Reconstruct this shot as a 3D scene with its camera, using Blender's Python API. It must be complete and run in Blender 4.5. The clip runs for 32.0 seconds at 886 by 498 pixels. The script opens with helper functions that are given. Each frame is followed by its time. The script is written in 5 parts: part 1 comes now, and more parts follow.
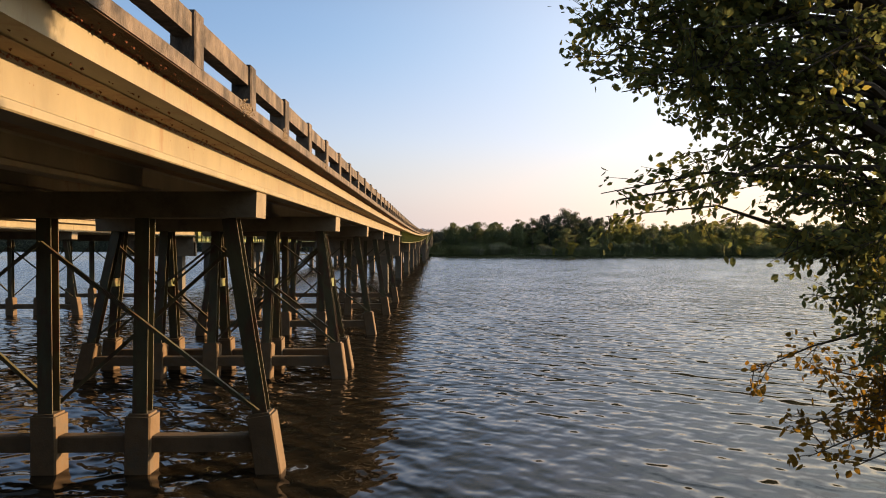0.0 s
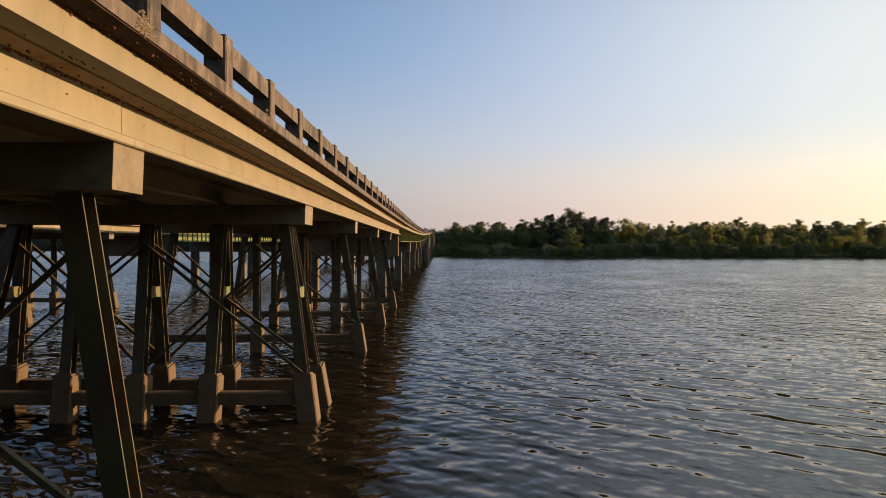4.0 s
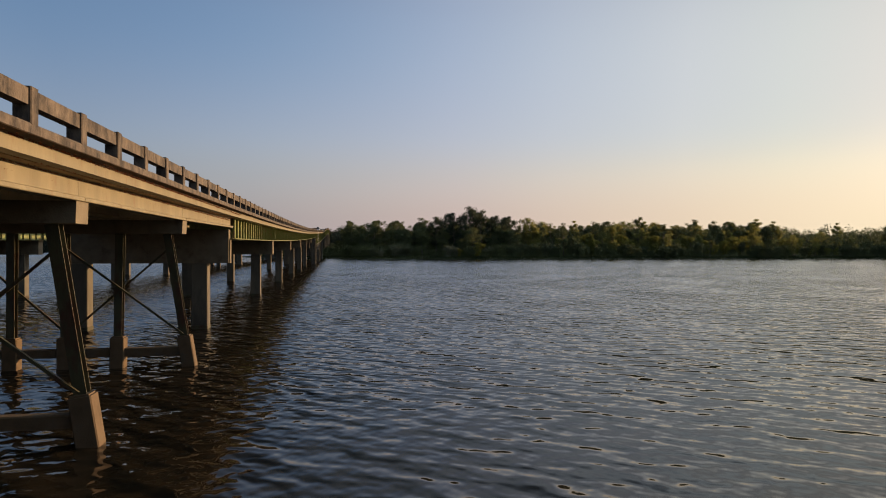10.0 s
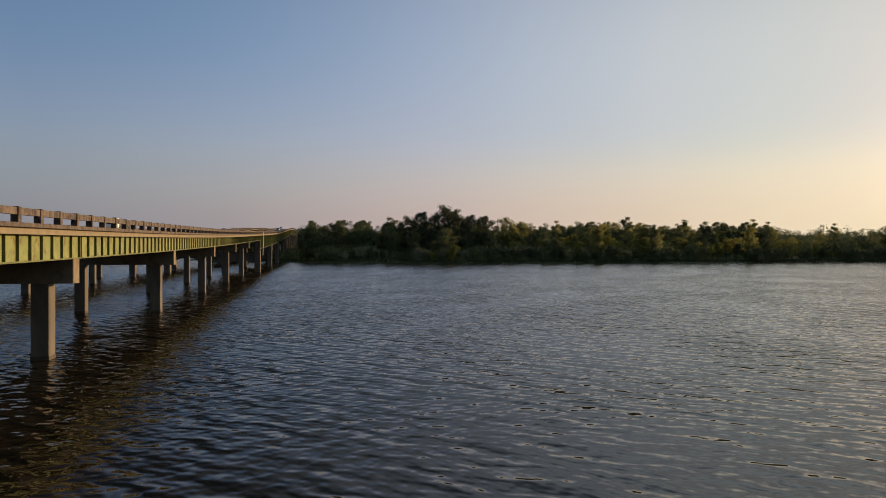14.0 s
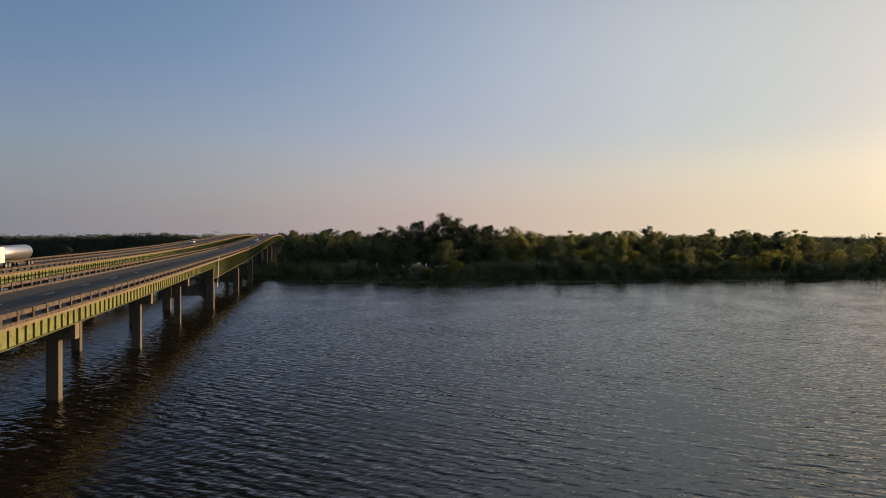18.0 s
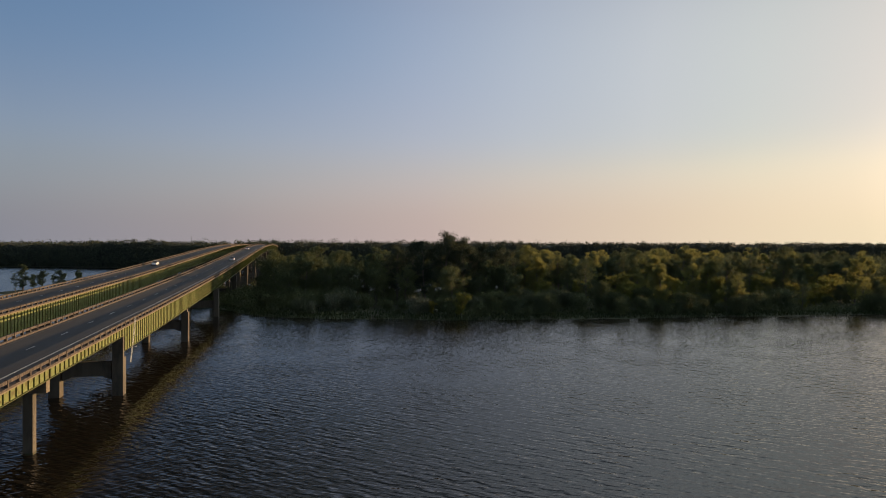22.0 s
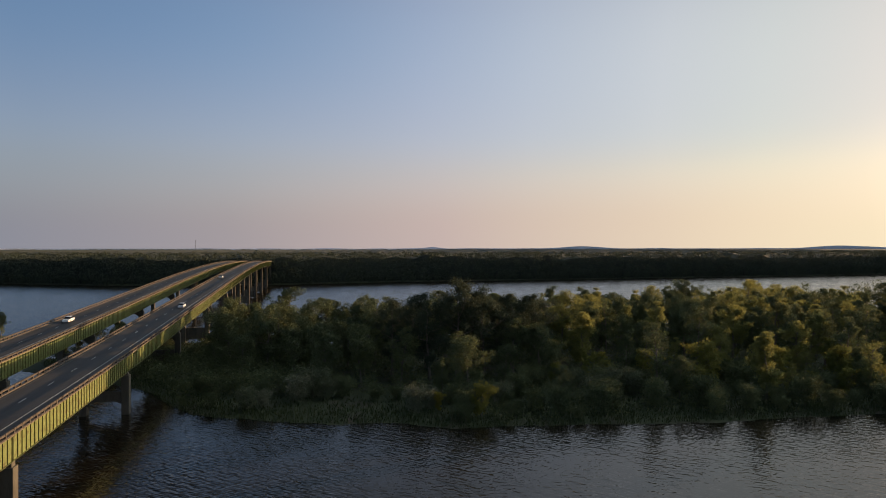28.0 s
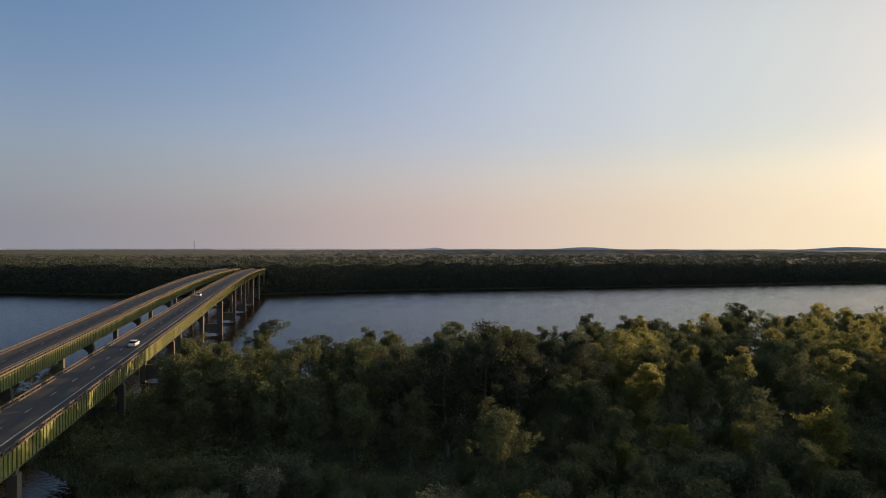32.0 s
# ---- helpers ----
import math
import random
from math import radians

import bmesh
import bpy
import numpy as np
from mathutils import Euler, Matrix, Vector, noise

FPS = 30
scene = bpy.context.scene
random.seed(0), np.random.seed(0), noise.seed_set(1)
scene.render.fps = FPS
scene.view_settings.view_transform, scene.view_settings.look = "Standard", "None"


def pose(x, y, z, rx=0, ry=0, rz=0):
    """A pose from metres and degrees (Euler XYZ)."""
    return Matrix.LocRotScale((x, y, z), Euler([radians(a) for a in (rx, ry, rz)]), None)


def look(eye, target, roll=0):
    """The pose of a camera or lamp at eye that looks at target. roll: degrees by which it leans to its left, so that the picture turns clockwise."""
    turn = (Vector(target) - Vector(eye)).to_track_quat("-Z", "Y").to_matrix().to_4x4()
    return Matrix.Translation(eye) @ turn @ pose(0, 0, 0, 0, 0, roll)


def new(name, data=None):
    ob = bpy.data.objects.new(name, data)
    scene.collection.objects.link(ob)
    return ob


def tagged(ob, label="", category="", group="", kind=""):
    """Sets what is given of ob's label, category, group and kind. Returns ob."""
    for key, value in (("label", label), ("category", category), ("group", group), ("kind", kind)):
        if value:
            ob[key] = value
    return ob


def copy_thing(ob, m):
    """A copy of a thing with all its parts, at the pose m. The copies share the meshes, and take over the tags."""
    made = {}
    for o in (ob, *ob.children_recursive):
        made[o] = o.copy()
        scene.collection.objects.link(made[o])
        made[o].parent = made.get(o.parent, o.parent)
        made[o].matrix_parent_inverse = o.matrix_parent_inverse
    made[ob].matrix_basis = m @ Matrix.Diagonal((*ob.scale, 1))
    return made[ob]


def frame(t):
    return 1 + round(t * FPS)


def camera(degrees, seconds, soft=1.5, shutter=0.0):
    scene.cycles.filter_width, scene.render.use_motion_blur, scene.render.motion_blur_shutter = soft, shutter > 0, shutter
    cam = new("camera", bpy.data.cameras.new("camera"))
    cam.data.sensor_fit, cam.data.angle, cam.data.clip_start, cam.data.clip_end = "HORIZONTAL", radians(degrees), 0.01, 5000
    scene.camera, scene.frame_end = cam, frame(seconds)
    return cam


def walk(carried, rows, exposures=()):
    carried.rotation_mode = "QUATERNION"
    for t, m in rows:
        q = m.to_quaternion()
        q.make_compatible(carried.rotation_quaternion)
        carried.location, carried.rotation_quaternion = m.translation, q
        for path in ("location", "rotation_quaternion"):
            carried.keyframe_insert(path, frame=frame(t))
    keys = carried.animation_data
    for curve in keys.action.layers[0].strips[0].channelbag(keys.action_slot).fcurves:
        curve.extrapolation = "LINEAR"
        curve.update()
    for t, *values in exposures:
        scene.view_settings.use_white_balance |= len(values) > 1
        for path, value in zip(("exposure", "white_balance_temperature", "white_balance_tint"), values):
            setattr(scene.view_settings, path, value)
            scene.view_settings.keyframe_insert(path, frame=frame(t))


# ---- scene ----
import functools

# ---------------------------------------------------------------- camera
cam = camera(66.7, 32.0, 1.0)
PATH = [
    (0, 2.726, -13.997, 4.484, 0.631, -0.085, -0.066),
    (0.5, 2.720, -13.609, 4.492, 0.619, -0.088, -0.020),
    (1, 2.717, -13.119, 4.500, 0.614, -0.090, 0.013),
    (1.5, 2.712, -12.531, 4.510, 0.630, -0.091, 0.036),
    (2, 2.717, -11.838, 4.519, 0.591, -0.090, 0.049),
    (2.5, 2.741, -10.992, 4.522, 0.364, -0.088, 0.052),
    (3, 2.752, -10.086, 4.510, 0.070, -0.085, 0.049),
    (3.5, 2.741, -9.118, 4.485, -0.002, -0.081, 0.042),
    (4, 2.713, -8.033, 4.458, 0.440, -0.077, 0.033),
    (4.5, 2.682, -6.769, 4.439, 1.529, -0.073, 0.024),
    (5, 2.668, -5.470, 4.436, 3.074, -0.069, 0.019),
    (5.5, 2.689, -4.044, 4.444, 4.391, -0.066, 0.016),
    (6, 2.748, -2.618, 4.452, 5.109, -0.064, 0.018),
    (6.5, 2.829, -1.179, 4.453, 5.466, -0.061, 0.021),
    (7, 2.912, 0.386, 4.448, 5.791, -0.059, 0.026),
    (7.5, 3.012, 2.339, 4.440, 6.293, -0.055, 0.029),
    (8, 3.183, 4.630, 4.432, 7.008, -0.052, 0.029),
    (8.5, 3.483, 7.106, 4.435, 7.666, -0.047, 0.025),
    (9, 3.910, 9.675, 4.454, 8.197, -0.043, 0.019),
    (9.5, 4.404, 12.294, 4.490, 8.663, -0.038, 0.012),
    (10, 4.948, 15.033, 4.523, 9.125, -0.034, 0.006),
    (10.5, 5.601, 17.891, 4.557, 9.575, -0.032, 0.001),
    (11, 6.337, 20.951, 4.628, 9.967, -0.031, -0.002),
    (11.5, 7.137, 24.242, 4.737, 10.302, -0.033, -0.003),
    (12, 7.965, 27.785, 4.880, 10.584, -0.037, -0.003),
    (12.5, 8.780, 31.551, 5.050, 10.819, -0.042, -0.000),
    (13, 9.565, 35.452, 5.248, 11.018, -0.050, 0.003),
    (13.5, 10.321, 39.397, 5.492, 11.181, -0.059, 0.006),
    (14, 11.049, 43.384, 5.812, 11.305, -0.070, 0.009),
    (14.5, 11.747, 47.429, 6.240, 11.387, -0.083, 0.010),
    (15, 12.411, 51.566, 6.788, 11.433, -0.096, 0.008),
    (15.5, 13.035, 55.839, 7.444, 11.464, -0.108, 0.003),
    (16, 13.613, 60.289, 8.180, 11.505, -0.119, -0.006),
    (16.5, 14.148, 64.936, 8.970, 11.575, -0.127, -0.018),
    (17, 14.653, 69.770, 9.799, 11.682, -0.131, -0.033),
    (17.5, 15.157, 74.737, 10.681, 11.808, -0.132, -0.046),
    (18, 15.699, 79.746, 11.630, 11.923, -0.130, -0.056),
    (18.5, 16.317, 84.706, 12.648, 11.999, -0.127, -0.058),
    (19, 17.039, 89.546, 13.711, 12.029, -0.123, -0.051),
    (19.5, 17.870, 94.241, 14.782, 12.015, -0.121, -0.037),
    (20, 18.798, 98.817, 15.832, 11.966, -0.119, -0.017),
    (20.5, 19.789, 103.335, 16.840, 11.902, -0.118, 0.006),
    (21, 20.800, 107.869, 17.801, 11.848, -0.118, 0.030),
    (21.5, 21.792, 112.479, 18.729, 11.819, -0.118, 0.051),
    (22, 22.746, 117.188, 19.651, 11.821, -0.117, 0.065),
    (22.5, 23.666, 121.987, 20.598, 11.846, -0.114, 0.069),
    (23, 24.573, 126.841, 21.593, 11.877, -0.109, 0.061),
    (23.5, 25.502, 131.710, 22.638, 11.896, -0.104, 0.040),
    (24, 26.480, 136.567, 23.714, 11.888, -0.098, 0.010),
    (24.5, 27.521, 141.407, 24.801, 11.842, -0.092, -0.025),
    (25, 28.618, 146.245, 25.894, 11.756, -0.088, -0.060),
    (25.5, 29.741, 151.107, 27.006, 11.635, -0.086, -0.087),
    (26, 30.854, 156.019, 28.149, 11.492, -0.087, -0.102),
    (26.5, 31.923, 160.996, 29.304, 11.344, -0.090, -0.104),
    (27, 32.922, 166.046, 30.440, 11.211, -0.094, -0.093),
    (27.5, 33.830, 171.168, 31.523, 11.106, -0.098, -0.073),
    (28, 34.640, 176.349, 32.531, 11.035, -0.103, -0.046),
    (28.5, 35.360, 181.570, 33.461, 10.986, -0.107, -0.016),
    (29, 36.005, 186.799, 34.327, 10.946, -0.111, 0.013),
    (29.5, 36.590, 192.008, 35.142, 10.909, -0.114, 0.037),
    (30, 37.124, 197.169, 35.913, 10.877, -0.116, 0.056),
    (30.5, 37.612, 202.269, 36.636, 10.856, -0.118, 0.066),
    (31, 38.052, 207.304, 37.302, 10.853, -0.120, 0.069),
    (31.5, 38.442, 212.278, 37.896, 10.866, -0.120, 0.065),
    (32, 38.779, 217.194, 38.413, 10.895, -0.119, 0.055),
]
walk(cam, [(t, look((x, y, z), (x + 10 * math.sin(radians(a)) * math.cos(radians(p)), y + 10 * math.cos(radians(a)) * math.cos(radians(p)),
                                z + 10 * math.sin(radians(p))), r)) for t, x, y, z, a, p, r in PATH],
     [(0.0, 1.12, 7300, 11), (2.5, 0.80, 7150, 11), (6.0, 0.50, 7050, 11), (11.0, 0.20, 6950, 11), (18.0, 0.08, 6900, 11), (32.0, 0.24, 6850, 11)])

# ---------------------------------------------------------------- light
SUN_AZ, SUN_EL = 71.0, 7.0
world = bpy.data.worlds.new("sky")
scene.world = world
world.use_nodes = True
wn = world.node_tree
sky = wn.nodes.new("ShaderNodeTexSky")
sky.sky_type, sky.sun_disc = "NISHITA", False
sky.sun_elevation, sky.sun_rotation = radians(SUN_EL), radians(SUN_AZ)
sky.air_density, sky.dust_density, sky.ozone_density, sky.altitude = 1.0, 1.1, 2.6, 0
soft = wn.nodes.new("ShaderNodeHueSaturation")
soft.inputs["Saturation"].default_value = 0.80
wn.links.new(sky.outputs[0], soft.inputs["Color"])
place, split, low = wn.nodes.new("ShaderNodeTexCoord"), wn.nodes.new("ShaderNodeSeparateXYZ"), wn.nodes.new("ShaderNodeValToRGB")
wn.links.new(place.outputs["Generated"], split.inputs[0])
wn.links.new(split.outputs["Z"], low.inputs[0])
low.color_ramp.interpolation = "EASE"
low.color_ramp.elements[0].color, low.color_ramp.elements[1].color = (1.12, 1.12, 1.45, 1), (0.32, 0.31, 0.29, 1)
low.color_ramp.elements[1].position = 0.52
low.color_ramp.elements.new(0.13).color = (1.12, 0.97, 1.05, 1)
low.color_ramp.elements.new(0.32).color = (0.88, 0.98, 1.13, 1)
glow = wn.nodes.new("ShaderNodeValToRGB")
wn.links.new(split.outputs["Z"], glow.inputs[0])
glow.color_ramp.interpolation = "EASE"
glow.color_ramp.elements[0].color, glow.color_ramp.elements[1].color = (0.57, 0.62, 0.98, 1), (4.2, 3.95, 3.3, 1)
glow.color_ramp.elements[1].position = 0.58
glow.color_ramp.elements.new(0.12).color = (0.84, 0.80, 0.84, 1)
glow.color_ramp.elements.new(0.33).color = (1.20, 1.09, 1.0, 1)
haze = wn.nodes.new("ShaderNodeMix")
haze.data_type, haze.blend_type = "RGBA", "MULTIPLY"
haze.inputs[0].default_value = 1.0
wn.links.new(soft.outputs[0], haze.inputs[6])
toward, side = wn.nodes.new("ShaderNodeVectorMath"), wn.nodes.new("ShaderNodeValToRGB")
toward.operation = "DOT_PRODUCT"
toward.inputs[1].default_value = (math.sin(radians(SUN_AZ)), math.cos(radians(SUN_AZ)), 0.12)
wn.links.new(place.outputs["Generated"], toward.inputs[0])
wn.links.new(toward.outputs["Value"], side.inputs[0])
sunward, reach = wn.nodes.new("ShaderNodeMix"), wn.nodes.new("ShaderNodeValToRGB")
sunward.data_type = "RGBA"
reach.color_ramp.interpolation = "EASE"
reach.color_ramp.elements[0].position, reach.color_ramp.elements[1].position = 0.10, 0.85
wn.links.new(toward.outputs["Value"], reach.inputs[0])
wn.links.new(reach.outputs[0], sunward.inputs[0])
wn.links.new(low.outputs[0], sunward.inputs[6])
wn.links.new(glow.outputs[0], sunward.inputs[7])
wn.links.new(sunward.outputs[2], haze.inputs[7])
side.color_ramp.elements[0].color, side.color_ramp.elements[1].color = (0.98, 1.03, 1.10, 1), (1.0, 0.92, 0.80, 1)
for q, c in ((0.25, (1.19, 1.17, 1.20, 1)), (0.5, (1.44, 1.29, 1.29, 1)), (0.62, (1.50, 1.33, 1.28, 1)), (0.75, (1.46, 1.30, 1.20, 1)), (0.83, (1.28, 1.19, 1.07, 1)), (0.9, (1.10, 1.02, 0.94, 1))):
    side.color_ramp.elements.new(q).color = c
aureole = wn.nodes.new("ShaderNodeMix")
aureole.data_type, aureole.blend_type = "RGBA", "MULTIPLY"
aureole.inputs[0].default_value = 1.0
wn.links.new(haze.outputs[2], aureole.inputs[6])
wn.links.new(side.outputs[0], aureole.inputs[7])
# a band of evening haze along the horizon, lilac away from the sun and cream towards it
veil, tint, band = wn.nodes.new("ShaderNodeMix"), wn.nodes.new("ShaderNodeValToRGB"), wn.nodes.new("ShaderNodeValToRGB")
half = wn.nodes.new("ShaderNodeMapRange")
half.inputs[1].default_value, half.inputs[2].default_value = -1.0, 1.0
wn.links.new(toward.outputs["Value"], half.inputs[0])
wn.links.new(half.outputs[0], tint.inputs[0])
tint.color_ramp.elements[0].color, tint.color_ramp.elements[1].color = (0.10, 0.115, 0.16, 1), (0.78, 0.65, 0.44, 1)
for q, c in ((0.475, (0.148, 0.156, 0.190, 1)), (0.61, (0.205, 0.190, 0.208, 1)), (0.75, (0.316, 0.260, 0.253, 1)), (0.87, (0.435, 0.365, 0.292, 1)), (0.945, (0.530, 0.455, 0.330, 1))):
    tint.color_ramp.elements.new(q).color = c
band.color_ramp.interpolation = "EASE"
band.color_ramp.elements[0].color, band.color_ramp.elements[1].color = (1, 1, 1, 1), (0, 0, 0, 1)
band.color_ramp.elements[0].position, band.color_ramp.elements[1].position = 0.01, 0.17
wn.links.new(split.outputs["Z"], band.inputs[0])
lift = wn.nodes.new("ShaderNodeVectorMath")
lift.operation = "SCALE"
lift.inputs["Scale"].default_value = 10.0
wn.links.new(tint.outputs[0], lift.inputs[0])
veil.data_type = "RGBA"
wn.links.new(band.outputs[0], veil.inputs[0])
wn.links.new(aureole.outputs[2], veil.inputs[6])
wn.links.new(lift.outputs[0], veil.inputs[7])
wn.links.new(veil.outputs[2], wn.nodes["Background"].inputs[0])
wn.nodes["Background"].inputs[1].default_value = 0.15
sun_lamp = bpy.data.lights.new("sun", "SUN")
sun_lamp.energy, sun_lamp.angle, sun_lamp.color = 6.0, radians(0.6), (1.0, 0.66, 0.37)
sun = new("sun", sun_lamp)
sun.matrix_world = look((0, 0, 0), (-math.sin(radians(SUN_AZ)) * math.cos(radians(SUN_EL)), -math.cos(radians(SUN_AZ)) * math.cos(radians(SUN_EL)), -math.sin(radians(SUN_EL))))


# ---------------------------------------------------------------- materials
def mat(name, c1, c2, scale=2.0, rough=0.8, stain=None, stain_scale=0.6, stain_amount=0.4, bump=0.15, bump_scale=30.0, stretch=(1, 1, 1), vary=0.0, island=0.0, metal=0.0, spec=0.4):
    m = bpy.data.materials.new(name)
    m.use_nodes = True
    nt = m.node_tree
    b = nt.nodes["Principled BSDF"]
    geo = nt.nodes.new("ShaderNodeNewGeometry")
    mp = nt.nodes.new("ShaderNodeMapping")
    mp.inputs["Scale"].default_value = stretch
    nt.links.new(geo.outputs["Position"], mp.inputs["Vector"])

    def nz(sc, detail=6.0, rgh=0.6):
        n = nt.nodes.new("ShaderNodeTexNoise")
        n.inputs["Scale"].default_value, n.inputs["Detail"].default_value, n.inputs["Roughness"].default_value = sc, detail, rgh
        nt.links.new(mp.outputs[0], n.inputs["Vector"])
        return n.outputs["Fac"]

    def ramp(src, a, z, ca=(0, 0, 0, 1), cz=(1, 1, 1, 1)):
        r = nt.nodes.new("ShaderNodeValToRGB")
        r.color_ramp.elements[0].position, r.color_ramp.elements[1].position = a, z
        r.color_ramp.elements[0].color, r.color_ramp.elements[1].color = ca, cz
        nt.links.new(src, r.inputs[0])
        return r.outputs[0]

    def mix(f, a, z, mode="MIX"):
        n = nt.nodes.new("ShaderNodeMix")
        n.data_type, n.blend_type = "RGBA", mode
        for sock, v in ((n.inputs[0], f), (n.inputs[6], a), (n.inputs[7], z)):
            if isinstance(v, (int, float, tuple)):
                sock.default_value = v
            else:
                nt.links.new(v, sock)
        return n.outputs[2]

    col = ramp(nz(scale), 0.3, 0.7, (*c1, 1), (*c2, 1))
    if stain:
        f = ramp(nz(stain_scale, 8.0, 0.7), 0.62 - 0.3 * stain_amount, 0.72 - 0.2 * stain_amount)
        col = mix(f, col, (*stain, 1))
    if vary or island:
        if island:
            src, amount = geo.outputs["Random Per Island"], island
        else:
            src, amount = nt.nodes.new("ShaderNodeObjectInfo").outputs["Random"], vary
        v = ramp(src, 0.0, 1.0, (1 - amount, 1 - amount, 1 - amount, 1), (1 + amount, 1 + amount, 1 + amount * 0.6, 1))
        col = mix(1.0, col, v, "MULTIPLY")
    nt.links.new(col, b.inputs["Base Color"])
    b.inputs["Roughness"].default_value, b.inputs["Metallic"].default_value = rough, metal
    b.inputs["Specular IOR Level"].default_value = spec
    if bump:
        bn = nt.nodes.new("ShaderNodeBump")
        bn.inputs["Strength"].default_value, bn.inputs["Distance"].default_value = bump, 0.02
        nt.links.new(nz(bump_scale), bn.inputs["Height"])
        nt.links.new(bn.outputs[0], b.inputs["Normal"])
    return m


def leaf_mat(name, c1, c2, c3, through_light=0.45):
    m = bpy.data.materials.new(name)
    m.use_nodes = True
    nt = m.node_tree
    nt.nodes.remove(nt.nodes["Principled BSDF"])
    geo, info = nt.nodes.new("ShaderNodeNewGeometry"), nt.nodes.new("ShaderNodeObjectInfo")
    r = nt.nodes.new("ShaderNodeValToRGB")
    r.color_ramp.elements[0].color, r.color_ramp.elements[1].color = (*c1, 1), (*c3, 1)
    e = r.color_ramp.elements.new(0.6)
    e.color = (*c2, 1)
    add = nt.nodes.new("ShaderNodeMath")
    add.operation = "MULTIPLY_ADD"
    add.inputs[1].default_value = 0.55
    sub = nt.nodes.new("ShaderNodeMath")
    sub.operation = "MULTIPLY"
    sub.inputs[1].default_value = 0.5
    nt.links.new(info.outputs["Random"], sub.inputs[0])
    nt.links.new(geo.outputs["Random Per Island"], add.inputs[0])
    nt.links.new(sub.outputs[0], add.inputs[2])
    nt.links.new(add.outputs[0], r.inputs[0])
    d, tl, mx = nt.nodes.new("ShaderNodeBsdfPrincipled"), nt.nodes.new("ShaderNodeBsdfTranslucent"), nt.nodes.new("ShaderNodeMixShader")
    d.inputs["Roughness"].default_value = 0.7
    d.inputs["Specular IOR Level"].default_value = 0.06
    mx.inputs[0].default_value = through_light
    nt.links.new(r.outputs[0], d.inputs["Base Color"])
    nt.links.new(r.outputs[0], tl.inputs["Color"])
    nt.links.new(d.outputs[0], mx.inputs[1])
    nt.links.new(tl.outputs[0], mx.inputs[2])
    nt.links.new(mx.outputs[0], nt.nodes["Material Output"].inputs["Surface"])
    return m


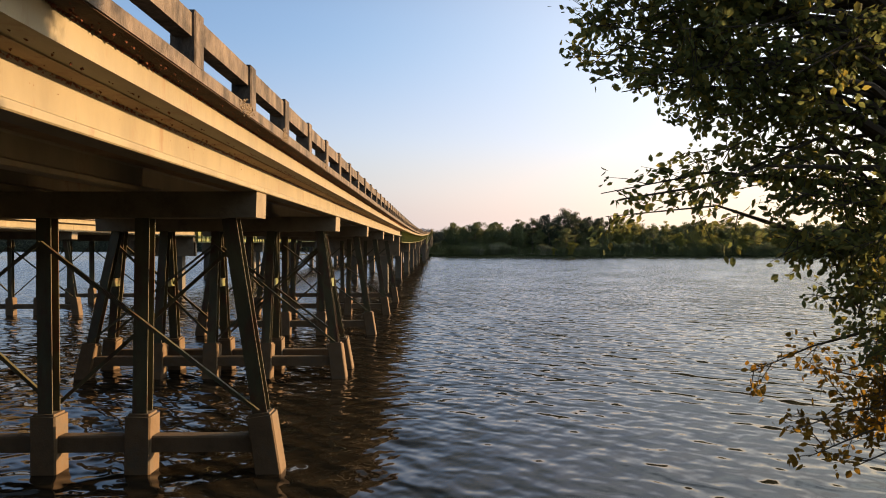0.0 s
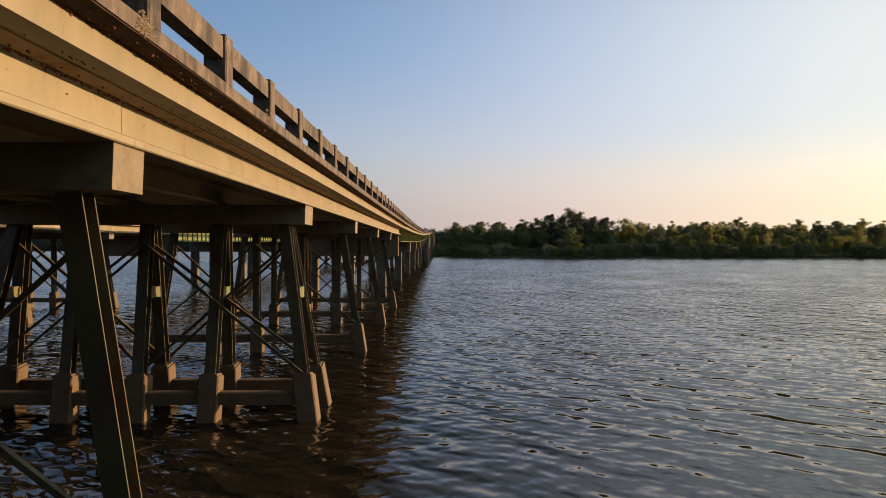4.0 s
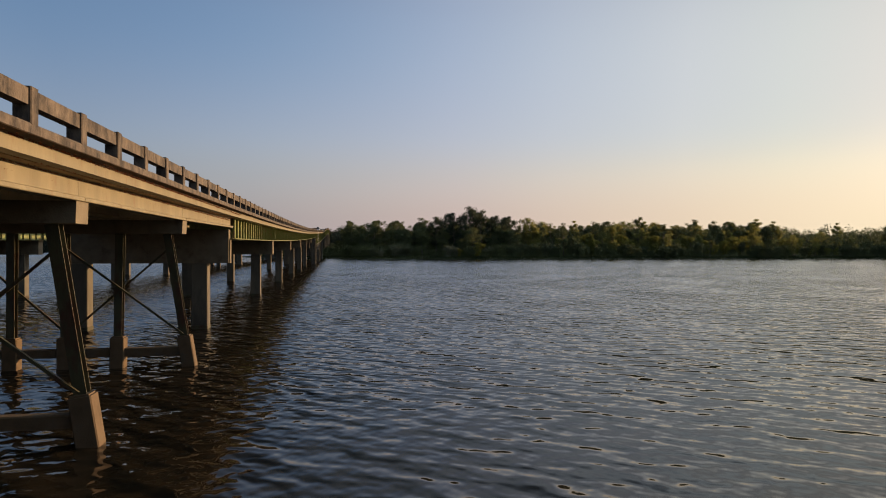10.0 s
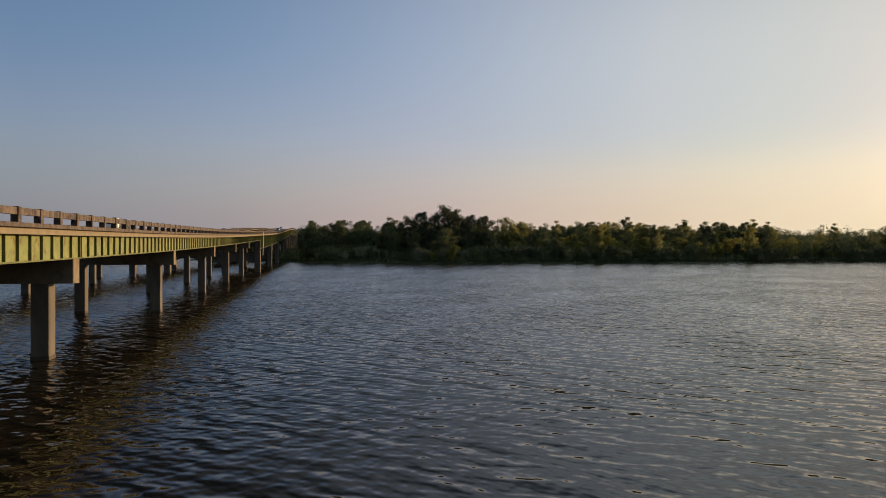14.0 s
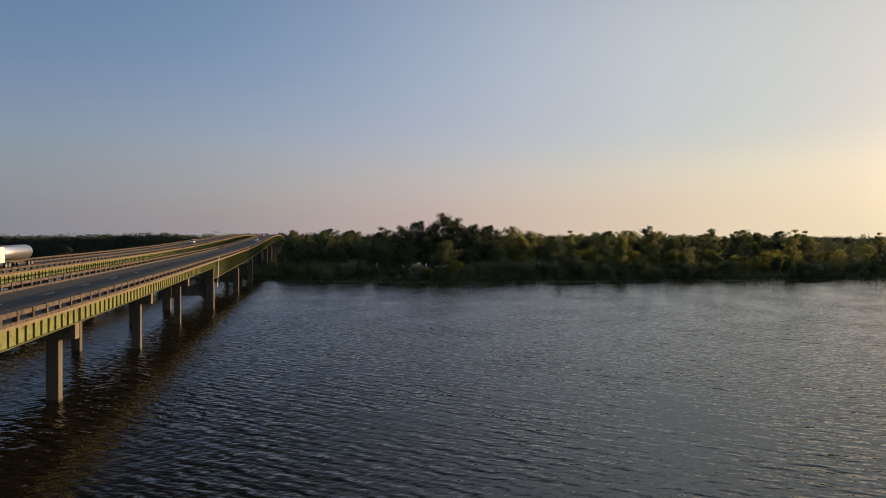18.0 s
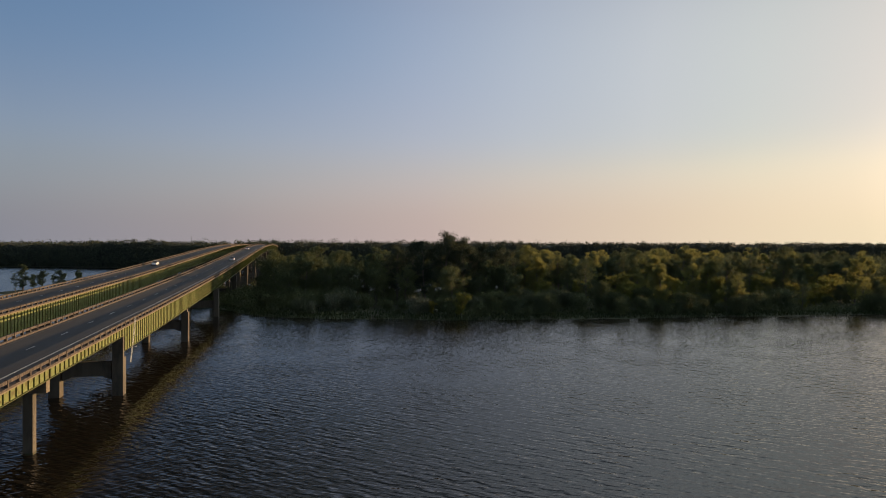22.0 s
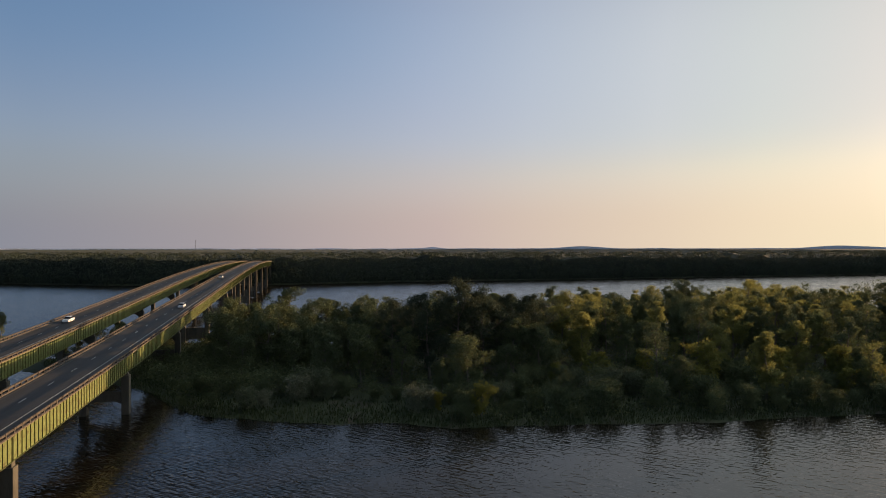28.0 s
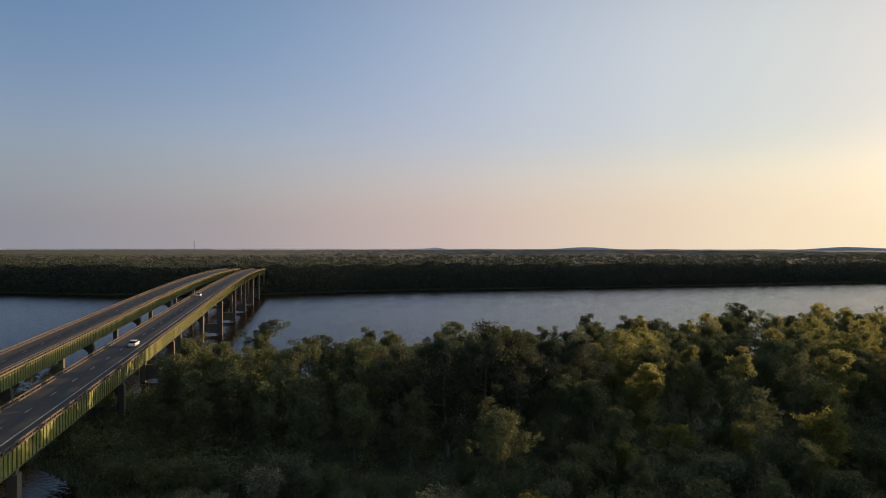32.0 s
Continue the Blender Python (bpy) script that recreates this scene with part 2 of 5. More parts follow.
def water_mat():
    """Crossing trains of short wind ripples: the slopes of many small waves, added up and given to the surface."""
    m = bpy.data.materials.new("lake_water")
    m.use_nodes = True
    nt = m.node_tree
    b = nt.nodes["Principled BSDF"]
    b.inputs["Base Color"].default_value = (0.016, 0.0125, 0.008, 1)
    b.inputs["Roughness"].default_value, b.inputs["IOR"].default_value = 0.05, 1.33
    b.inputs["Specular IOR Level"].default_value = 0.40
    geo = nt.nodes.new("ShaderNodeNewGeometry")
    pos = geo.outputs["Position"]

    def node(kind, op, *ins):
        n = nt.nodes.new(kind)
        n.operation = op
        for k, v in enumerate(ins):
            if v is None:
                continue
            if isinstance(v, (int, float, tuple)):
                n.inputs[k].default_value = v
            else:
                nt.links.new(v, n.inputs[k])
        return n

    def noise_tex(scale, detail, stretch=None, turn=0.0):
        src = pos
        if stretch:
            mp, rot = nt.nodes.new("ShaderNodeMapping"), nt.nodes.new("ShaderNodeMapping")
            rot.inputs["Rotation"].default_value[2] = radians(turn)
            mp.inputs["Scale"].default_value = stretch
            nt.links.new(pos, rot.inputs["Vector"])
            nt.links.new(rot.outputs[0], mp.inputs["Vector"])
            src = mp.outputs[0]
        n = nt.nodes.new("ShaderNodeTexNoise")
        n.inputs["Scale"].default_value, n.inputs["Detail"].default_value = scale, detail
        nt.links.new(src, n.inputs["Vector"])
        return n

    # the wind drops towards the island and the channel behind it
    apart, calm = nt.nodes.new("ShaderNodeSeparateXYZ"), nt.nodes.new("ShaderNodeMapRange")
    nt.links.new(pos, apart.inputs[0])
    nt.links.new(apart.outputs["Y"], calm.inputs[0])
    for k, v in enumerate((120.0, 320.0, 1.0, 0.65)):
        calm.inputs[k + 1].default_value = v
    wander = (noise_tex(0.55, 2.0).outputs["Fac"], noise_tex(0.9, 2.0, (1, 1, 1), 37).outputs["Fac"])
    gusts = []
    for k, (scale, turn) in enumerate(((0.11, 20), (0.16, 65))):
        g = nt.nodes.new("ShaderNodeMapRange")
        nt.links.new(noise_tex(scale, 3.0, (1, 0.6, 1), turn).outputs["Fac"], g.inputs[0])
        for i, v in enumerate((0.3, 0.7, 0.35, 1.5)):
            g.inputs[i + 1].default_value = v
        gusts.append(node("ShaderNodeMath", "MULTIPLY", g.outputs[0], calm.outputs[0]).outputs[0])
    total = None
    for turn, length, slope, gust, phase in WAVES:
        d = (math.cos(radians(turn)), math.sin(radians(turn)))
        k = 2 * math.pi / length
        along = node("ShaderNodeVectorMath", "DOT_PRODUCT", pos, (d[0] * k, d[1] * k, 0)).outputs["Value"]
        bent = node("ShaderNodeMath", "MULTIPLY_ADD", wander[gust], phase, along).outputs[0]
        wave = node("ShaderNodeMath", "MULTIPLY", node("ShaderNodeMath", "COSINE", bent).outputs[0], gusts[gust]).outputs[0]
        tilt = node("ShaderNodeVectorMath", "SCALE", (d[0] * slope, d[1] * slope, 0))
        nt.links.new(wave, tilt.inputs["Scale"])
        total = tilt.outputs[0] if total is None else node("ShaderNodeVectorMath", "ADD", total, tilt.outputs[0]).outputs[0]
    # fine chop
    for scale, amount, turn in ((2.4, 0.26, 42), (7.0, 0.12, 42)):
        chop = node("ShaderNodeVectorMath", "SUBTRACT", noise_tex(scale, 2.5, (0.9, 0.38, 1), turn).outputs["Color"], (0.5, 0.5, 0.5)).outputs[0]
        flat = node("ShaderNodeVectorMath", "MULTIPLY", chop, (amount, amount, 0)).outputs[0]
        eased = node("ShaderNodeVectorMath", "SCALE", flat)
        nt.links.new(calm.outputs[0], eased.inputs["Scale"])
        total = node("ShaderNodeVectorMath", "ADD", total, eased.outputs[0]).outputs[0]
    # reflections steered to higher sky by tilting the normals south, most in open reaches
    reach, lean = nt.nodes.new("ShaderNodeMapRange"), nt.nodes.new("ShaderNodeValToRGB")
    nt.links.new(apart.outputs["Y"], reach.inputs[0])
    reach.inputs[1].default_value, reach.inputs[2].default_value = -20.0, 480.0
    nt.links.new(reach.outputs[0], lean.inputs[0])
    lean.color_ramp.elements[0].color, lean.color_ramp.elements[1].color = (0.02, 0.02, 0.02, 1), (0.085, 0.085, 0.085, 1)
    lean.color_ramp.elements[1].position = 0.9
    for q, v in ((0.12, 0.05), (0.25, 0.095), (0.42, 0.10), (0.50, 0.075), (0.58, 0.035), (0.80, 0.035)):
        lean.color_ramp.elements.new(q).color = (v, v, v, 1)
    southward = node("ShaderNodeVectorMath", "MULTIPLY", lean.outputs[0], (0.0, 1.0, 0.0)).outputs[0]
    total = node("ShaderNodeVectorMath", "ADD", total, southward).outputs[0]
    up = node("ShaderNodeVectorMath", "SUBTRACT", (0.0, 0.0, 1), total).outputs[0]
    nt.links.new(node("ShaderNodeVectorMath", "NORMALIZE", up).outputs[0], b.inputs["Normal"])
    return m


# heading in degrees, wave length in metres, steepness, which gusts drive it, how far its crests wander
WAVES = [(46, 1.9, 0.036, 0, 8), (52, 1.15, 0.060, 0, 9), (40, 0.80, 0.062, 0, 9), (58, 0.55, 0.056, 0, 9), (66, 0.36, 0.036, 0, 9),
         (112, 1.45, 0.026, 1, 8), (119, 0.75, 0.038, 1, 8), (104, 0.46, 0.036, 1, 9), (84, 3.4, 0.012, 1, 5), (34, 0.27, 0.028, 0, 9)]


CONCRETE = mat("weathered_concrete", (0.055, 0.043, 0.034), (0.150, 0.118, 0.090), 5.5, 0.9, (0.030, 0.024, 0.020), 2.4, 0.55, 0.8, 26.0, (1, 1, 0.5))
# rust stains, with the curb's shade painted in as a dark base colour
RUSTY_SHADE = mat("rust_stained_shade", (0.030, 0.022, 0.016), (0.070, 0.046, 0.030), 6.0, 0.95, (0.085, 0.036, 0.018), 5.0, 0.35, 0.6, 30.0)
PIER = mat("pier_concrete", (0.085, 0.076, 0.058), (0.125, 0.11, 0.082), 1.2, 0.88, (0.06, 0.052, 0.042), 0.5, 0.4, 0.35, 14.0, (1, 1, 0.3))
BLOCK = mat("collar_concrete", (0.076, 0.049, 0.026), (0.120, 0.080, 0.044), 3.0, 0.88, (0.08, 0.062, 0.042), 1.5, 0.35, 0.4, 22.0)
CREAM = mat("cream_painted_steel", (0.142, 0.120, 0.074), (0.205, 0.176, 0.108), 1.6, 0.55, (0.150, 0.098, 0.052), 3.0, 0.20, 0.2, 14.0, (1, 1, 0.3))
SOFFIT = mat("stained_soffit", (0.20, 0.135, 0.075), (0.28, 0.205, 0.12), 1.2, 0.8, (0.16, 0.07, 0.035), 3.0, 0.3, 0.3, 20.0)
RUST = mat("flaking_rust", (0.075, 0.024, 0.012), (0.150, 0.048, 0.020), 9.0, 0.95, None, 1, 0, 0.8, 60.0)
GREEN = mat("faded_green_paint", (0.125, 0.160, 0.046), (0.185, 0.208, 0.066), 1.4, 0.55, (0.085, 0.062, 0.024), 1.9, 0.42, 0.1, 12.0)
DKGREEN = mat("green_flange_paint", (0.065, 0.085, 0.025), (0.12, 0.13, 0.042), 1.0, 0.6, (0.12, 0.06, 0.03), 2.0, 0.3, 0.15, 14.0)
PILE = mat("dark_green_pile_steel", (0.032, 0.033, 0.017), (0.064, 0.060, 0.028), 2.5, 0.6, (0.05, 0.022, 0.011), 2.2, 0.45, 0.3, 25.0, (1, 1, 0.4))
ASPHALT = mat("worn_asphalt", (0.030, 0.031, 0.033), (0.047, 0.047, 0.049), 0.8, 0.85, (0.045, 0.043, 0.042), 0.25, 0.4, 0.3, 60.0, (1, 0.12, 1))
FADED = mat("faded_edge_paint", (0.07, 0.068, 0.062), (0.13, 0.128, 0.12), 1.5, 0.8, (0.05, 0.05, 0.05), 2.0, 0.5, 0.1)
PAINT = mat("road_paint", (0.55, 0.54, 0.50), (0.70, 0.69, 0.64), 2.0, 0.7, (0.2, 0.2, 0.19), 3.0, 0.4, 0.1)
NEAR_BARK = mat("dark_elm_bark", (0.030, 0.025, 0.019), (0.060, 0.050, 0.038), 6.0, 0.9, None, 1, 0, 0.6, 20.0, (1, 1, 0.3))
BARK = mat("grey_bark", (0.10, 0.085, 0.065), (0.18, 0.155, 0.125), 4.0, 0.9, None, 1, 0, 0.6, 12.0, (1, 1, 0.2))
SOIL = mat("shore_grass_and_mud", (0.036, 0.050, 0.020), (0.060, 0.068, 0.028), 0.35, 0.95, (0.075, 0.062, 0.04), 0.08, 0.35, 0.6, 3.0)
# distance haze over the hills is put into this pale base colour
HILL = mat("haze_coloured_hills", (0.80, 0.81, 0.86), (0.84, 0.85, 0.90), 0.002, 1.0, None, 1, 0, 0)
SPALL = mat("broken_concrete", (0.12, 0.09, 0.06), (0.22, 0.17, 0.115), 14.0, 0.95, None, 1, 0, 0.6, 40.0)
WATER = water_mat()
LEAF = leaf_mat("green_leaves", (0.080, 0.100, 0.056), (0.122, 0.144, 0.070), (0.195, 0.196, 0.084), 0.26)
# lit copy of the green leaves: sunlight is put into the lighter olive
OLIVE = leaf_mat("painted_sun_olive_leaves", (0.14, 0.155, 0.065), (0.22, 0.225, 0.080), (0.30, 0.28, 0.09), 0.55)
GRASS = leaf_mat("rough_grass", (0.036, 0.052, 0.022), (0.052, 0.068, 0.028), (0.076, 0.082, 0.036), 0.25)
CAP = mat("cap_concrete", (0.125, 0.102, 0.070), (0.175, 0.143, 0.098), 2.0, 0.88, (0.09, 0.072, 0.05), 1.2, 0.3, 0.35, 20.0)
YELLOW = leaf_mat("yellow_green_leaves", (0.115, 0.132, 0.045), (0.185, 0.188, 0.055), (0.28, 0.25, 0.062), 0.58)
NEAR_LEAF = leaf_mat("elm_leaves", (0.080, 0.098, 0.045), (0.115, 0.135, 0.050), (0.32, 0.24, 0.045), 0.58)
BUSH_LEAF = leaf_mat("shrub_leaves", (0.066, 0.084, 0.042), (0.098, 0.116, 0.055), (0.150, 0.155, 0.075), 0.25)
FLOWER_LEAF = leaf_mat("pale_flowering_leaves", (0.098, 0.118, 0.068), (0.150, 0.165, 0.095), (0.27, 0.265, 0.19), 0.30)
FAR_LEAF = leaf_mat("distant_leaves", (0.052, 0.064, 0.046), (0.066, 0.078, 0.052), (0.086, 0.092, 0.056), 0.12)
DARK_LEAF = leaf_mat("dark_oak_leaves", (0.050, 0.066, 0.044), (0.074, 0.090, 0.056), (0.105, 0.108, 0.060), 0.22)
TURNED_LEAF = leaf_mat("turned_elm_leaves", (0.10, 0.075, 0.016), (0.20, 0.12, 0.020), (0.30, 0.16, 0.025), 0.45)
CANOPY = mat("far_canopy", (0.022, 0.029, 0.021), (0.036, 0.043, 0.030), 0.12, 0.95, (0.039, 0.044, 0.031), 0.03, 0.4, 1.0, 0.6)


# ---------------------------------------------------------------- mesh helpers
def mesh_of(name, verts, faces, material, smooth=False):
    me = bpy.data.meshes.new(name)
    me.from_pydata([tuple(v) for v in verts], [], [tuple(f) for f in faces])
    me.materials.append(material)
    if smooth:
        me.polygons.foreach_set("use_smooth", [True] * len(me.polygons))
    me.update()
    return me


def quads_mesh(name, v, material):
    """A mesh of separate four-cornered pieces from an array of shape (n, 4, 3)."""
    n = len(v)
    me = bpy.data.meshes.new(name)
    me.vertices.add(n * 4)
    me.vertices.foreach_set("co", np.asarray(v, np.float32).reshape(-1))
    me.loops.add(n * 4)
    me.loops.foreach_set("vertex_index", np.arange(n * 4, dtype=np.int32))
    me.polygons.add(n)
    me.polygons.foreach_set("loop_start", np.arange(0, n * 4, 4, dtype=np.int32))
    me.materials.append(material)
    me.update(calc_edges=True)
    return me


class Shape:
    """Collects boxes, prisms and tubes into one mesh."""

    def __init__(self):
        self.v, self.f = [], []

    def add(self, verts, faces):
        o = len(self.v)
        self.v += [tuple(p) for p in verts]
        self.f += [tuple(i + o for i in q) for q in faces]
        return self

    def box(self, x0, x1, y0, y1, z0, z1):
        return self.add([(x, y, z) for z in (z0, z1) for x, y in ((x0, y0), (x1, y0), (x1, y1), (x0, y1))],
                        [(3, 2, 1, 0), (4, 5, 6, 7), (0, 1, 5, 4), (1, 2, 6, 5), (2, 3, 7, 6), (3, 0, 4, 7)])

    def bevel_box(self, x0, x1, y0, y1, z0, z1, b):
        """A box with chamfered upright and top edges."""
        ring = lambda d, z: [(x0 + d, y0, z), (x1 - d, y0, z), (x1, y0 + d, z), (x1, y1 - d, z), (x1 - d, y1, z), (x0 + d, y1, z), (x0, y1 - d, z), (x0, y0 + d, z)]
        rin = lambda z: [(x0 + b, y0 + b, z), (x1 - b, y0 + b, z), (x1 - b, y0 + b, z), (x1 - b, y1 - b, z), (x1 - b, y1 - b, z), (x0 + b, y1 - b, z), (x0 + b, y1 - b, z), (x0 + b, y0 + b, z)]
        vs = ring(b, z0) + ring(b, z1 - b) + rin(z1)
        fs = [tuple(reversed(range(8)))]
        for k in (0, 8):
            fs += [(k + i, k + (i + 1) % 8, k + 8 + (i + 1) % 8, k + 8 + i) for i in range(8)]
        return self.add(vs, fs + [tuple(range(16, 24))])

    def sweep(self, profile, ys, top, dx=0.0):
        """A closed outline of (x, z) carried along y; z is measured from top(y)."""
        n = len(profile)
        vs = [(x + dx, y, z + top(y)) for y in ys for x, z in profile]
        fs = [(k * n + i, k * n + (i + 1) % n, (k + 1) * n + (i + 1) % n, (k + 1) * n + i) for k in range(len(ys) - 1) for i in range(n)]
        fs += [tuple(reversed(range(n))), tuple(range((len(ys) - 1) * n, len(ys) * n))]
        return self.add(vs, fs)

    def tube(self, pts, radii, sides=6):
        vs, fs = [], []
        for k, (p, r) in enumerate(zip(pts, radii)):
            d = (Vector(pts[min(k + 1, len(pts) - 1)]) - Vector(pts[max(k - 1, 0)])).normalized()
            a = d.orthogonal().normalized()
            b = d.cross(a)
            vs += [Vector(p) + r * (math.cos(q) * a + math.sin(q) * b) for q in (2 * math.pi * i / sides for i in range(sides))]
        for k in range(len(pts) - 1):
            fs += [(k * sides + i, k * sides + (i + 1) % sides, (k + 1) * sides + (i + 1) % sides, (k + 1) * sides + i) for i in range(sides)]
        fs += [tuple(reversed(range(sides))), tuple(range((len(pts) - 1) * sides, len(pts) * sides))]
        return self.add(vs, fs)

    def beam(self, a, b, outline, up=(0, 1, 0)):
        """An outline of (u, v) carried from a to b; v runs along up."""
        a, b = Vector(a), Vector(b)
        d = (b - a).normalized()
        w = (Vector(up) - d * d.dot(Vector(up))).normalized()
        u = w.cross(d)
        n = len(outline)
        vs = [p + u * q[0] + w * q[1] for p in (a, b) for q in outline]
        return self.add(vs, [(i, (i + 1) % n, n + (i + 1) % n, n + i) for i in range(n)] + [tuple(reversed(range(n))), tuple(range(n, 2 * n))])

    def mesh(self, name, material, smooth=False):
        return mesh_of(name, self.v, self.f, material, smooth)


def part(name, data, parent, label="", at=None):
    ob = new(name, data)
    ob.parent = parent
    if at is not None:
        ob.matrix_basis = at
    if label:
        ob["label"] = label
    return ob


def thing(name, label, category, data=None, at=None, group="", kind=""):
    ob = tagged(new(name, data), label, category, group, kind)
    if at is not None:
        ob.matrix_basis = at
    return ob


def arange(a, b, step):
    return [a + (b - a) * i / max(1, round((b - a) / step)) for i in range(max(1, round((b - a) / step)) + 1)]


# ---------------------------------------------------------------- the bridges' line
RAIL0, END = 7.21, 900.0
WIDTH, OFFSET = 10.0, -20.8
BENT = 10.67
SMALL = [54.9, 82.0, 108.7, 135.6, 161.9, 187.7]
TALL = [213.9 + 52.0 * k for k in range(12)]
# the railing's height at stations along the bridge: level over the pile spans, a rising grade, a crest over the far channel
GRADES = [(-200, 7.21), (25, 7.21), (60, 7.32), (90, 7.60), (120, 8.02), (150, 8.55), (180, 9.2), (200, 9.7), (242, 10.6), (265, 11.2), (300, 12.1), (340, 13.35), (380, 14.85),
          (420, 16.25), (480, 18.45), (530, 20.1), (580, 21.4), (630, 22.3), (680, 22.7), (740, 22.4), (800, 21.2), (900, 18.5), (1000, 15.5)]


@functools.lru_cache(maxsize=None)
def rail_z(y):
    """The height of the railing's top, eased between the stations."""
    if y < 20:
        return RAIL0
    gy, gz = [p[0] for p in GRADES], [p[1] for p in GRADES]
    w = min(20.0, (y - 20) / 2)
    return float(np.mean(np.interp([y + w * k / 4 for k in range(-4, 5)], gy, gz)))


# ---------------------------------------------------------------- water and ground
def lerp_table(tab, x):
    return float(np.interp(x, [p[0] for p in tab], [p[1] for p in tab]))


NEAR_SHORE = [(-400, 470), (-130, 420), (-75, 425), (-48, 390), (-40, 372), (-24, 356), (-10, 346), (0, 336), (6, 323), (12, 314), (17, 311), (28, 305), (40, 302), (50, 301), (60, 294), (80, 293), (100, 291), (130, 289), (200, 285), (330, 290), (600, 330), (900, 380)]
FAR_SHORE = [(-400, 470), (-130, 421), (-75, 426), (-48, 391), (0, 398), (60, 405), (130, 425), (330, 460), (900, 520)]
FAR_BANK = [(-4500, 1500), (-500, 960), (-260, 862), (-140, 800), (0, 782), (110, 812), (330, 828), (660, 864), (1500, 1000), (4500, 1600)]


def ground_z(x, y):
    wob = 2.2 * noise.noise((x * 0.06, y * 0.06, 0.0)) + 1.0 * noise.noise((x * 0.21, y * 0.21, 3.0))
    isl = min(y - lerp_table(NEAR_SHORE, x), lerp_table(FAR_SHORE, x) - y) + wob
    isl = max(isl, 15 - math.hypot((x + 88) * 0.75, y - 441) + wob)
    far = y - lerp_table(FAR_BANK, x) + wob
    near = max(-18.5 - y + 0.15 * abs(x), (x - (4.6 + 0.72 * (y + 14))) if y < -3 else -9) + 0.3 * wob
    d = max(isl, far, near)
    return max(-2.5, min(d * 0.16, 0.5 + d * 0.02, 1.6)) + (0.15 * noise.noise((x * 0.3, y * 0.3, 7.0)) if d > 2 else 0)


gx = arange(-4600, -500, 205) + arange(-490, -110, 20) + arange(-104, 260, 4) + arange(268, 700, 16) + arange(760, 4600, 240)
gy = arange(-900, -60, 120) + arange(-50, 4, 3) + arange(20, 275, 15) + arange(280, 480, 4) + arange(490, 760, 15) + arange(768, 900, 6) + arange(930, 4700, 170)
gv = [(x, y, ground_z(x, y)) for y in gy for x in gx]
gn = len(gx)
gf = [(j * gn + i, j * gn + i + 1, (j + 1) * gn + i + 1, (j + 1) * gn + i) for j in range(len(gy) - 1) for i in range(gn - 1)]
thing("ground", "grassy muddy lake shore, island and wooded far bank", "ground", mesh_of("ground", gv, gf, SOIL, True), kind="structure")
thing("water", "rippled dark brown lake water reflecting evening sky", "water",
      mesh_of("water", [(-4600, -900, 0), (4600, -900, 0), (4600, 1400, 0), (-4600, 1400, 0)], [(0, 1, 2, 3)], WATER), kind="structure")

# ---------------------------------------------------------------- bridge decks
def post_line():
    ys, y = [], -38.5
    while y < END - 3:
        ys.append(y)
        y += 2.31 if y < 11 else (2.53 if y < 23.5 else 2.26)
    return ys


POSTS = post_line()
LONG = arange(-40, 50, 10.67) + arange(55, 165, 5) + arange(170, END, 10)
zero = lambda y: 0.0

post_mesh = Shape().bevel_box(-0.30, 0.0, -0.14, 0.14, -0.64, 0.0, 0.018).mesh("railing_post", CONCRETE)
beam_meshes = {}


def beam_mesh(length):
    key = round(length, 2)
    if key not in beam_meshes:
        beam_meshes[key] = Shape().bevel_box(-0.25, -0.045, 0.13, key - 0.13, -0.315, -0.03, 0.015).mesh("rail_beam", CONCRETE)
    return beam_meshes[key]


def mirrored(profile):
    return [(-WIDTH - x, z) for x, z in reversed(profile)]


CURB = [(0.0, -0.79), (0.0, -0.645), (-0.025, -0.615), (-0.42, -0.615), (-0.46, -0.84), (-0.46, -0.86), (-0.31, -0.79)]
EDGE = [(-0.30, -1.075), (-0.30, -0.785), (-0.33, -0.80), (-0.60, -0.845), (-0.60, -1.075)]


